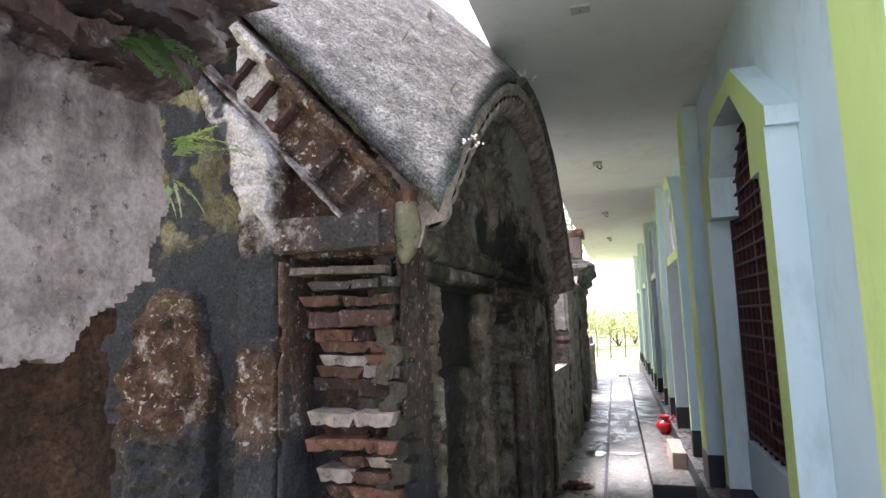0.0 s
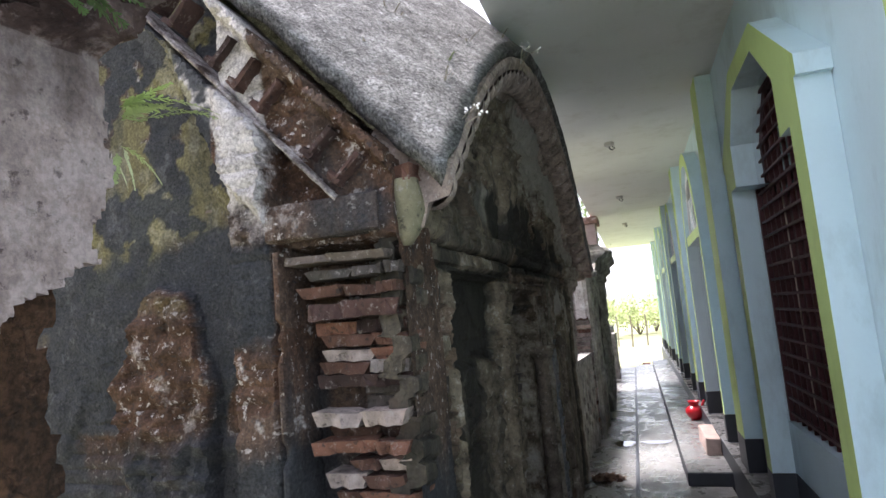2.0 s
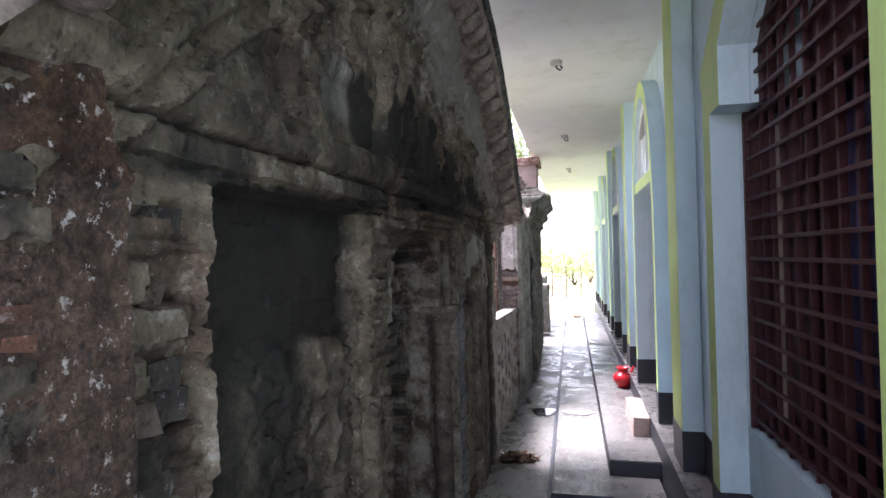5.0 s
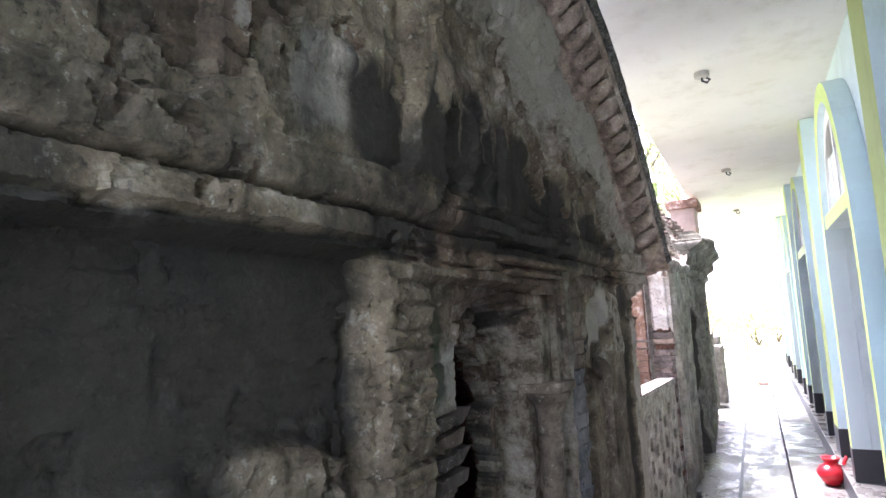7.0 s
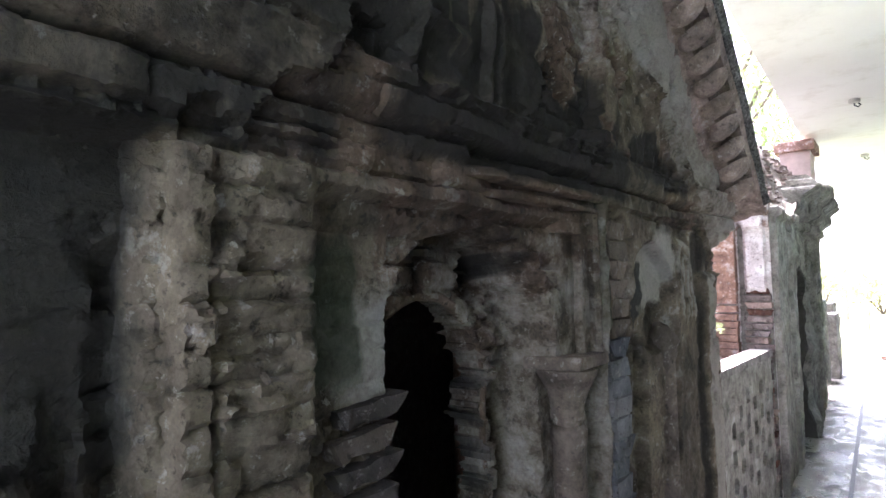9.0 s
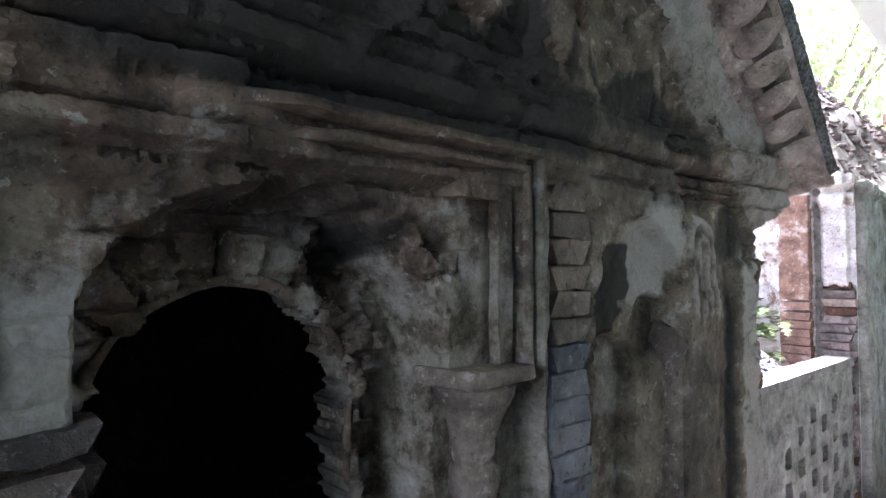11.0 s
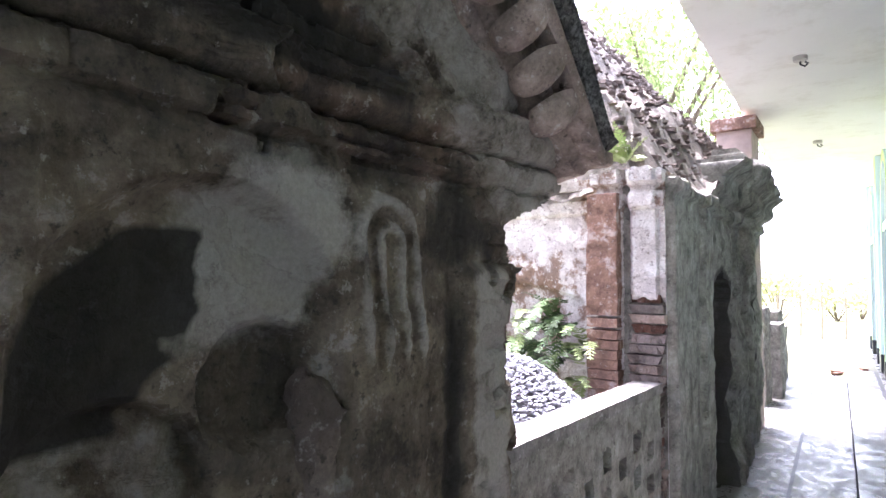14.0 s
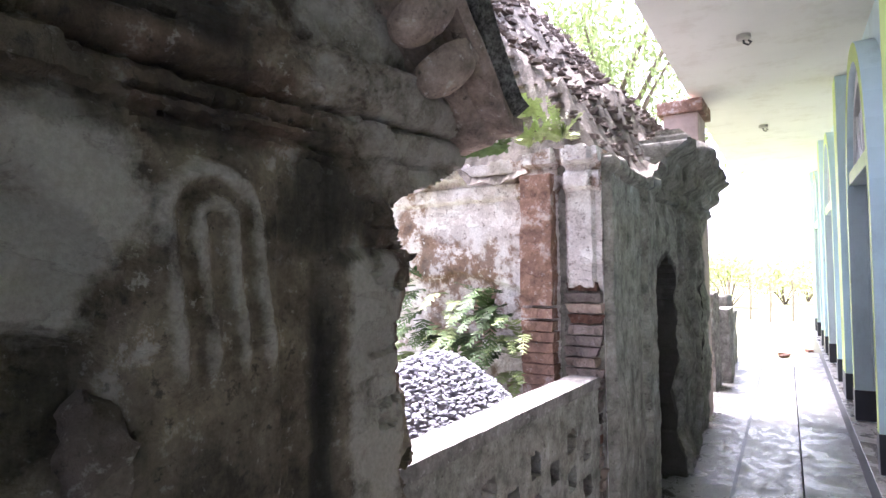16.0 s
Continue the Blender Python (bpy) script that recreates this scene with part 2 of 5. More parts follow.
def part(name, bm, material, parent=None, label="", smooth=False):
    """Links a bmesh as one mesh object under a thing or part."""
    bmesh.ops.recalc_face_normals(bm, faces=bm.faces)
    me = bpy.data.meshes.new(name)
    bm.to_mesh(me)
    bm.free()
    for m in material if isinstance(material, (list, tuple)) else [material]:
        me.materials.append(m)
    if smooth:
        for p in me.polygons:
            p.use_smooth = True
    ob = new(name, me)
    ob.parent = parent
    if label:
        ob["label"] = label
    return ob


def box(bm, x0, x1, y0, y1, z0, z1, bevel=0.0, mi=0):
    r = bmesh.ops.create_cube(bm, size=1.0, matrix=Matrix.LocRotScale(((x0 + x1) / 2, (y0 + y1) / 2, (z0 + z1) / 2), None, (abs(x1 - x0), abs(y1 - y0), abs(z1 - z0))))
    faces = {f for v in r["verts"] for f in v.link_faces}
    for f in faces:
        f.material_index = mi
    if bevel:
        edges = {e for f in faces for e in f.edges}
        bmesh.ops.bevel(bm, geom=list(edges), offset=bevel, segments=2, affect="EDGES", profile=0.6)
    return bm


def boxed(*a, **k):
    return box(bmesh.new(), *a, **k)


def prism(bm, poly, x0, x1):
    """A polygon in (y, z), taken from x0 to x1."""
    a = [bm.verts.new((x0, y, z)) for y, z in poly]
    b = [bm.verts.new((x1, y, z)) for y, z in poly]
    n = len(poly)
    bm.faces.new(a)
    bm.faces.new(b[::-1])
    for i in range(n):
        bm.faces.new((a[i], a[(i + 1) % n], b[(i + 1) % n], b[i]))
    return bm


def lathe(bm, prof, cx=0, cy=0, cz=0, n=20, squash=1.0):
    rings = []
    for r, z in prof:
        rings.append([bm.verts.new((cx + r * math.cos(2 * math.pi * i / n), cy + squash * r * math.sin(2 * math.pi * i / n), cz + z)) for i in range(n)])
    for a, b in zip(rings, rings[1:]):
        for i in range(n):
            bm.faces.new((a[i], a[(i + 1) % n], b[(i + 1) % n], b[i]))
    bm.faces.new(rings[0][::-1])
    bm.faces.new(rings[-1])
    return bm


def tube(bm, pts, radii, n=7):
    rings = []
    for i, p in enumerate(pts):
        d = (Vector(pts[min(i + 1, len(pts) - 1)]) - Vector(pts[max(i - 1, 0)])).normalized()
        q = d.to_track_quat("Z", "Y").to_matrix()
        rings.append([bm.verts.new(Vector(p) + q @ Vector((radii[i] * math.cos(2 * math.pi * k / n), radii[i] * math.sin(2 * math.pi * k / n), 0))) for k in range(n)])
    for a, b in zip(rings, rings[1:]):
        for k in range(n):
            bm.faces.new((a[k], a[(k + 1) % n], b[(k + 1) % n], b[k]))
    bm.faces.new(rings[0][::-1])
    bm.faces.new(rings[-1])
    return bm


def fbm(p, s, o=4):
    return noise.fractal(Vector(p) * s, 0.9, 2.1, o)


def sm(a, b, x):
    """Smooth step from 0 at a to 1 at b."""
    t = min(1, max(0, (x - a) / (b - a)))
    return t * t * (3 - 2 * t)


def win(a, b, x, e=0.01):
    """1 between a and b, with soft edges."""
    return sm(a - e, a + e, x) * (1 - sm(b - e, b + e, x))


def loss(p, at=0.12):
    """1 where the plaster has fallen off, 0 where it still holds."""
    return sm(at, at + 0.05, fbm(p, 1.9, 4) + 0.35 * fbm(p, 7, 3))


def groove(z, period=0.056, w=0.011):
    return win(0.0, w, z % period, 0.004)


def relief(name, to_world, u0, u1, v0, v1, du, depth, keep, stain, material, parent, back=0.35, label=""):
    """A wall face as a fine grid in (u, v), raised by depth(u, v), cut by keep(u, v), with a back edge all round."""
    nu, nv = int((u1 - u0) / du) + 1, int((v1 - v0) / du) + 1
    idx, verts, cols, faces = {}, [], [], []
    jit = random.Random(nu * 7 + nv)
    for j in range(nv + 1):
        for i in range(nu + 1):
            u, v = u0 + (u1 - u0) * i / nu, v0 + (v1 - v0) * j / nv
            if 0 < i < nu and 0 < j < nv:
                u += jit.uniform(-0.3, 0.3) * du
                v += jit.uniform(-0.3, 0.3) * du
            if keep(u, v):
                idx[i, j] = len(verts)
                verts.append(to_world(u, v, depth(u, v)))
                cols.append(stain(u, v))
    for j in range(nv):
        for i in range(nu):
            q = [(i, j), (i + 1, j), (i + 1, j + 1), (i, j + 1)]
            if all(k in idx for k in q):
                faces.append([idx[k] for k in q])
    count = {}
    for f in faces:
        for a, b in zip(f, f[1:] + f[:1]):
            count[frozenset((a, b))] = count.get(frozenset((a, b)), 0) + 1
    o, d0 = Vector(to_world(0, 0, 0)), Vector(to_world(0, 0, -back))
    off = d0 - o
    twin = {}
    for f in list(faces):
        for a, b in zip(f, f[1:] + f[:1]):
            if count[frozenset((a, b))] == 1:
                for k in (a, b):
                    if k not in twin:
                        twin[k] = len(verts)
                        verts.append(tuple(Vector(verts[k]) + off))
                        cols.append(cols[k])
                faces.append([b, a, twin[a], twin[b]])
    me = bpy.data.meshes.new(name)
    me.from_pydata(verts, [], faces)
    me.materials.append(material)
    at = me.color_attributes.new("stain", "FLOAT_COLOR", "POINT")
    at.data.foreach_set("color", np.array([(*c, 0.0) if len(c) == 3 else c for c in cols], dtype=np.float32).ravel())
    for p in me.polygons:
        p.use_smooth = True
    me.set_sharp_from_angle(angle=radians(38))
    ob = new(name, me)
    ob.parent = parent
    if label:
        ob["label"] = label
    return ob


def worn_brick(seed, l=0.2, d=0.1, h=0.045, worn=0.012):
    """A brick with worn, uneven faces, centred on its base."""
    rnd = random.Random(seed)
    bm = bmesh.new()
    box(bm, -d / 2, d / 2, -l / 2, l / 2, 0, h)
    bmesh.ops.subdivide_edges(bm, edges=[e for e in bm.edges if e.calc_length() > l * 0.9], cuts=4, use_grid_fill=True)
    for v in bm.verts:
        end = 1.0 if abs(v.co.y) > l * 0.4 else 0.7
        nib = rnd.random() ** 2
        v.co.z += (h / 2 - v.co.z) * 0.16 * nib
        v.co.x *= 1 - 0.1 * nib
        v.co += Vector([rnd.uniform(-1, 1) * worn * k * end for k in (1, 1.2, 0.16)])
    me = bpy.data.meshes.new("brick")
    bmesh.ops.triangulate(bm, faces=bm.faces)
    bm.to_mesh(me)
    bm.free()
    return me


def brick_set(material, **k):
    out = []
    for s in range(5):
        me = worn_brick(s + 11, **k)
        me.materials.append(material)
        out.append(me)
    return out


def lay(meshes, m, parent, rnd, name="brick"):
    ob = new(name, rnd.choice(meshes))
    ob.parent = parent
    ob.matrix_basis = m
    return ob


# ---- the ground and the passage's floor ----
RB = pose(0, 0, 0, 0, 0, 1.35)     # the new building runs slightly askew to the old one
CEIL, LOW = 3.13, -0.11

bm = bmesh.new()
bmesh.ops.create_grid(bm, x_segments=60, y_segments=60, size=1.0)
for v in bm.verts:
    k = 3.0
    v.co.x, v.co.y = math.copysign(abs(v.co.x) ** k, v.co.x) * 900, math.copysign(abs(v.co.y) ** k, v.co.y) * 900 + 10
    v.co.z = -0.2 + 0.03 * fbm((v.co.x, v.co.y, 0), 0.6)
tagged(part("ground", bm, M_GRASS), "sunlit grassy ground outside the passage", "ground", kind="structure")


def floor_slab(name, x0, x1, y0, y1, z, mt, label, seed, thick=0.2):
    b = bmesh.new()
    nx, ny = max(2, int((x1 - x0) / 0.06)), int((y1 - y0) / 0.06)
    bmesh.ops.create_grid(b, x_segments=nx, y_segments=ny, size=0.5)
    for v in b.verts:
        v.co = Vector((x0 + (v.co.x + 0.5) * (x1 - x0), y0 + (v.co.y + 0.5) * (y1 - y0), 0))
        v.co.z = z + 0.004 * fbm((v.co.x, v.co.y, seed), 2.5)
    e = [k for k in b.edges if k.is_boundary]
    r = bmesh.ops.extrude_edge_only(b, edges=e)
    for v in r["geom"]:
        if isinstance(v, bmesh.types.BMVert):
            v.co.z = z - thick
    ob = part(name, b, [mt, M_DADO])
    for p in ob.data.polygons:
        p.material_index = 0 if abs(p.normal.z) > 0.5 else 1
    ob.matrix_basis = RB
    return tagged(ob, label, "floor", kind="structure")


floor_slab("floor_low", -1.1, -0.09, -3.0, 15.6, LOW, M_WET, "wet worn cement strip along the ruin", 1)
floor_slab("floor_near", -0.09, 0.62, -3.0, 5.02, LOW, M_CEMENT, "dusty grey cement floor at the passage's start", 2)
floor_slab("floor_middle", -0.08, 0.297, 5.05, 15.4, -0.05, M_WET, "damp raised cement strip with worn surface", 3, 0.12)
floor_slab("floor_near_edge", 0.297, 0.62, 5.03, 5.42, -0.055, M_CEMENT, "grey cement step edge", 5, 0.12)
floor_slab("floor_walk", 0.305, 0.66, 5.44, 15.5, 0.05, M_CEMENT, "raised grey cement walkway along the painted building", 4, 0.22)
ob = part("floor_joint", boxed(-0.118, -0.088, -3.0, 15.4, LOW - 0.03, LOW + 0.006, 0.002), M_DADO)
ob.matrix_basis = RB
tagged(ob, "dark dirt-filled joint along the cement strips", "joint", kind="structure")
ob = part("step_riser", boxed(0.3, 0.64, 5.428, 5.438, -0.05, 0.045, 0.002), M_DADO)
ob.matrix_basis = RB
tagged(ob, "dark painted riser of the cement walkway", "step", kind="structure")

# ---- the painted building ----
FRONT, WALL, BACK = 0.68, 0.80, 1.0
WIN = dict(outer=[(2.45, 0.2), (2.45, 2.2), (2.42, 2.2), (2.42, 2.275), (2.97, 2.655), (3.59, 2.655), (4.13, 2.275), (4.13, 2.2), (4.10, 2.2), (4.10, 0.2)],
           inner=[(2.59, 0.72), (2.59, 2.06), (2.74, 2.06), (2.74, 2.3), (3.02, 2.545), (3.54, 2.545), (3.8, 2.3), (3.8, 2.06), (3.97, 2.06), (3.97, 0.72)])


def pointed(y0, y1, z0, zs, zt, n=9):
    """A pointed arch from the foot (y0, z0) over the crown zt to (y1, z0)."""
    c, h = (y0 + y1) / 2, (y1 - y0) / 2
    left = [(y0, z0)] + [(c - h * math.cos(a) ** 0.9, zs + (zt - zs) * math.sin(a) ** 1.15) for a in [math.pi / 2 * i / n for i in range(n)]] + [(c, zt)]
    return left + [(2 * c - y, z) for y, z in left[-2::-1]]


def door_shape(y0):
    return dict(outer=pointed(y0, y0 + 1.49, 0.2, 1.75, 2.93), inner=pointed(y0 + 0.09, y0 + 1.38, 0.2, 1.72, 2.80))


DOORS = [5.81, 8.94, 12.06, 15.2]
PILASTERS = [1.40, 4.85, 7.99, 11.13, 14.3, 17.5]
ENDY = 17.9


def two_tone(ob):
    """Lime paint on the face towards the passage, pale blue on the returns."""
    ob.data.materials.clear()
    ob.data.materials.append(M_BLUE)
    ob.data.materials.append(M_LIME)
    for p in ob.data.polygons:
        p.material_index = 1 if p.normal.x < -0.9 else 0
    return ob


def wall_bay(bm, y0, y1, inner, sill):
    """A piece of wall with an opening cut through it."""
    z0 = inner[0][1]
    poly = [(y0, z0)] + inner + [(y1, z0), (y1, CEIL), (y0, CEIL)]
    prism(bm, poly, WALL, BACK)
    if sill:
        box(bm, WALL, BACK, y0, y1, LOW, z0)


bm = bmesh.new()
box(bm, WALL, BACK, -3.0, 1.55, LOW, CEIL)
wall_bay(bm, 1.55, 5.0, WIN["inner"], True)
for d, (a, b) in zip(DOORS, [(5.0, 8.1), (8.1, 11.25), (11.25, 14.4), (14.4, ENDY)]):
    wall_bay(bm, a, b, door_shape(d)["inner"], False)
ob = part("wall_east", bm, M_BLUE)
ob.matrix_basis = RB
tagged(ob, "pale blue painted wall of the newer building", "wall", kind="structure")


def surround(name, shape, label, sill):
    o, i = shape["outer"], shape["inner"]
    if sill:
        poly = o + [(o[-1][0], i[-1][1])]
        poly = o[:-1] + [(o[-1][0], i[-1][1])] + i[::-1] + [(o[0][0], i[0][1])]
        poly = [(o[0][0], i[0][1])] + o[1:-1] + [(o[-1][0], i[-1][1])] + i[::-1]
    else:
        poly = o + i[::-1]
    b = prism(bmesh.new(), poly, FRONT, WALL - 0.002)
    if sill:
        box(b, FRONT, WALL - 0.002, o[0][0], i[0][0], 0.2, i[0][1])
        box(b, FRONT, WALL - 0.002, i[-1][0], o[-1][0], 0.2, i[0][1])
    ob = two_tone(part(name, b, M_BLUE))
    ob.matrix_basis = RB
    return tagged(ob, label, "trim", kind="structure")


o, n_ = WIN["outer"], WIN["inner"]
b = bmesh.new()
box(b, FRONT, WALL - 0.002, o[0][0], n_[0][0], 0.2, 2.06)
box(b, FRONT, WALL - 0.002, n_[-1][0], o[-1][0], 0.2, 2.06)
prism(b, [(o[0][0], 2.06)] + o[1:-1] + [(o[-1][0], 2.06)] + n_[::-1][1:-1], FRONT, WALL - 0.002)
ob = two_tone(part("trim_window", b, M_BLUE))
ob.matrix_basis = RB
tagged(ob, "lime green and pale blue surround of a pointed window", "trim", kind="structure")
for d in DOORS:
    surround("trim_door", door_shape(d), "lime green and pale blue surround of a pointed doorway", False)
for k in PILASTERS:
    ob = two_tone(part("pilaster", boxed(FRONT, WALL - 0.002, k, k + 0.31, 0.2, CEIL - 0.004, 0.006), M_BLUE))
    ob.matrix_basis = RB
    tagged(ob, "pale blue pilaster with a lime green front", "pilaster", "pilasters of the passage", "structure")

# dado paint, ledge
for a in [(WALL - 0.006, 2.605, 3.955, 0.2, 0.435)] + [(WALL - 0.006, p0, p1, 0.2, 0.435) for p0, p1 in ((-3, 1.39), (1.72, 2.44), (4.11, 4.84), (5.17, 5.8), (7.31, 7.98), (8.31, 8.93), (10.44, 11.12), (11.45, 12.05), (13.56, 14.29))]:
    ob = part("dado", boxed(a[0], a[0] + 0.008, a[1], a[2], a[3], a[4], 0.001), M_DADO)
    ob.matrix_basis = RB
    tagged(ob, "dark grey painted band at the wall's foot", "dado", kind="structure")
for y0, y1 in [(k - 0.003, k + 0.313) for k in PILASTERS] + [(2.447, 2.592), (3.968, 4.103)] + [(d - 0.003, d + 0.09) for d in DOORS] + [(d + 1.38, d + 1.493) for d in DOORS]:
    ob = part("dado", boxed(FRONT - 0.003, WALL + (0.1 if y1 - y0 < 0.2 else 0) - 0.004, y0 - 0.002, y1 + 0.002, 0.203, 0.435, 0.002), M_DADO)
    ob.matrix_basis = RB
    tagged(ob, "dark grey painted band at the wall's foot", "dado", kind="structure")
ob = part("ledge", boxed(0.64, 1.3, -3.0, ENDY, LOW - 0.1, 0.2, 0.004), [M_DADO, M_CEMENT])
for p in ob.data.polygons:
    p.material_index = 1 if p.normal.z > 0.5 else 0
ob.matrix_basis = RB
tagged(ob, "grey cement ledge with a dark painted riser", "ledge", kind="structure")

# slab over the passage, and the rooms behind the wall
ob = part("ceiling", boxed(-0.55, 1.5, 1.35, 18.3, CEIL, CEIL + 0.14, 0.006), M_CEIL)
ob.matrix_basis = RB
tagged(ob, "whitewashed concrete slab over the passage", "ceiling", kind="structure")
bm = bmesh.new()
box(bm, 4.0, 4.15, -3.0, ENDY, LOW, CEIL + 0.14)
box(bm, BACK, 4.0, -3.0, -2.85, LOW, CEIL)
box(bm, BACK, 4.0, 4.95, 5.05, LOW, CEIL)
box(bm, BACK, 4.0, ENDY - 0.15, ENDY, LOW, CEIL)
ob = part("wall_rooms", bm, M_ROOM)
ob.matrix_basis = RB
tagged(ob, "plain walls of the rooms behind", "wall", kind="structure")
ob = part("ceiling_rooms", box(boxed(1.5, 4.1, -3.0, ENDY, CEIL, CEIL + 0.14), 0.8, 1.5, -3.0, 1.35, CEIL, CEIL + 0.14), M_CEIL)
ob.matrix_basis = RB
tagged(ob, "plain ceiling of the rooms behind", "ceiling", kind="structure")
ob = part("floor_rooms", boxed(1.3, 4.0, -3.0, ENDY, LOW, 0.2), M_CEMENT)
ob.matrix_basis = RB
tagged(ob, "plain cement floor of the rooms behind", "floor", kind="structure")

# ---- the old temple ----
YA, YB, YM = 1.72, 5.97, 3.86
FX = -0.67


def zc(y):
    """Height of the bowed cornice's outer lip."""
    u = (y - YM) / 2.12
    return max(1.83 + 1.07 * (1 - u * u), 1.75)


temple = thing("ruined_temple", "small old brick temple with bowed roof, sooty flaking plaster, black doorway", "temple")
DC, DW, DT = 3.855, 0.235, 1.145      # doorway: middle, half width, spring


def loops(y, z):
    """Two nested hairpin ribs modelled in the plaster of the last pier."""
    q = math.hypot(y - 5.39 + 0.012 * math.sin(9 * z), max(0, z - 1.49))
    return max(win(0.072, 0.1, q, 0.01), win(0.018, 0.044, q, 0.01)) * win(1.24, 1.62, z, 0.04)


def upright(y, z):
    """Pilaster strips of the upper field, flaring where they meet the string course."""
    k = 0.0
    for y0, y1 in ((2.66, 2.74), (3.26, 3.4), (4.5, 4.67), (5.42, 5.52)):
        f = 0.06 * math.exp(-max(0, z - 1.85) / 0.035)
        k = max(k, win(y0 - f, y1 + f, y, 0.009))
    return k


def f_depth(y, z):
    p = (0, y, z)
    n = fbm(p, 2.2, 5)
    fine = fbm(p, 14, 3)
    lo = sm(0.1, 0.125, fbm((0.3, y, z), 1.9, 4) + 0.35 * fbm((0.3, y, z), 7, 3)) * (1 - sm(0.55, 0.32, zc(y) - z)) * (1 - 0.85 * win(4.5, 5.75, y, 0.06) * (1 - sm(1.58, 1.66, z)))
    wob = z + 0.012 * fbm((2, y, 0), 3, 2)
    calm = 1 - 0.75 * win(4.28, 4.53, y, 0.03) * win(1.2, 1.72, z, 0.03) - 0.7 * win(2.3, 3.06, y, 0.02) * win(1.16, 1.64, z, 0.05)
    # courses of brick show where the plaster is gone
    bc = math.floor(wob / 0.056)
    br = noise.cell(Vector((bc * 1.9, math.floor(y / 0.19 + (bc % 2) * 0.5) * 2.3, 2.5)))
    d = (0.014 * n + 0.008 * fine - 0.016 * lo - 0.012 * lo * groove(wob) + 0.012 * lo * br) * calm
    below = 1 - sm(1.62, 1.64, z)
    up = sm(1.835, 1.85, z)
    # string course: a heavy roll over a course of set bricks
    sag = z + 0.006 * fbm((5, y, 0), 4, 3)
    roll = min(1, max(-1, (sag - 1.787) / 0.053))
    d += 0.03 * math.sqrt(1 - roll * roll) * (1 - 0.35 * max(0, n)) + 0.012 * win(1.825, 1.84, sag, 0.003)
    sb = noise.cell(Vector((math.floor(y / 0.21 + 0.3), 3.3, 8.5)))
    plain_frame = win(3.42, 4.5, y, 0.01)
    d += (0.008 + 0.014 * max(0, sb)) * win(1.665, 1.722, sag, 0.004) * (1 - plain_frame) * (1 - 0.9 * win(0.0, 0.02, (y / 0.21 + 0.3) % 1, 0.008))
    d -= 0.02 * win(1.724, 1.734, sag, 0.003) + 0.012 * win(1.65, 1.662, sag, 0.003) * (1 - plain_frame)
    # uneven courses of bared brick at the first pier
    course = math.floor((z + 0.02 * n) / 0.078)
    r = noise.cell(Vector((course * 3.1, math.floor(y / 0.26 + (course % 2) * 0.5) * 1.7, 0.5)))
    d += (0.024 * r - 0.02 * win(0, 0.011, (z + 0.02 * n) % 0.078, 0.003)) * win(1.72, 2.24, y, 0.015) * below
    # black blind panel with a stepped frame
    d -= 0.055 * win(2.32, 3.1, y, 0.012) * below
    d -= 0.028 * win(2.26, 3.13, y, 0.006) * below
    d += 0.03 * win(2.25, 2.285, y, 0.005) * below
    # a broken mound of plaster left in the panel's foot
    hump = 1.2 + 0.07 * math.sin(6.2 * (y - 2.42)) + 0.06 * n - 1.1 * max(0, y - 2.93) ** 1.2
    low_ = win(2.42, 3.05, y, 0.05) * (1 - sm(hump - 0.025, hump + 0.015, z))
    d += low_ * (0.028 + 0.04 * n + 0.014 * fine)
    d += 0.02 * win(2.9, 3.06, y, 0.03) * (1 - sm(1.2, 1.35, z)) * (math.sin(95 * y + 3 * n) > 0.2)
    # pier between panel and doorway: thin edge strip, then rough brick
    d += 0.024 * win(3.13, 3.178, y, 0.005) * below
    pc = math.floor((z + 0.015 * n) / 0.06)
    pr = noise.cell(Vector((pc * 1.3, math.floor(y / 0.11 + (pc % 2) * 0.5), 6.5)))
    d += (0.01 + 0.008 * pr - 0.006 * groove(z + 0.015 * n, 0.06, 0.01)) * win(3.19, 3.355, y, 0.008) * below
    # doorway bay: foiled arch recess
    a = abs(y - (DC + 0.01))
    arch = 1.18 + math.sqrt(max(0, 0.37 ** 2 - a * a)) * 1.06 + 0.02 * abs(math.sin(14 * math.atan2(z - 1.18, y - DC)))
    lim = 0.375 if y > DC else 0.268
    if y < DC:
        arch = 1.29 + 0.26 * math.sqrt(max(0, 1 - (a / 0.285) ** 2))
    side = 1 - sm(lim - 0.012, lim + 0.012, a + 0.008 * fine)
    inside = side * (1 - sm(arch - 0.02, arch + 0.005, z)) if z > (1.18 if y > DC else 1.3) else side
    d -= 0.20 * inside
    d *= 1 - 0.6 * win(3.38, 3.6, y, 0.01) * win(1.2, 1.56, z, 0.02) * (1 - inside)
    d -= (0.03 * win(3.38, 4.42, y, 0.01) + 0.035 * win(3.375, 4.0, y, 0.02) * (1 - sm(1.5, 1.6, z))) * (1 - sm(1.58, 1.6, z)) * (1 - inside)
    # rough courses on the doorway's jamb, wedge-shaped bricks round its head
    cj = math.floor((z + 0.02 * n) / 0.07)
    rj = noise.cell(Vector((cj * 2.3, math.floor(y / 0.12) * 1.3, 4.5)))
    ang = math.atan2(z - DT, y - DC)
    ra = math.hypot(y - DC, z - DT)
    if z < DT:
        d += inside * (0.018 * rj - 0.02 * groove(z + 0.02 * n, 0.07, 0.012)) * sm(0.2, 0.24, a)
    else:
        va = math.floor(ang / 0.27)
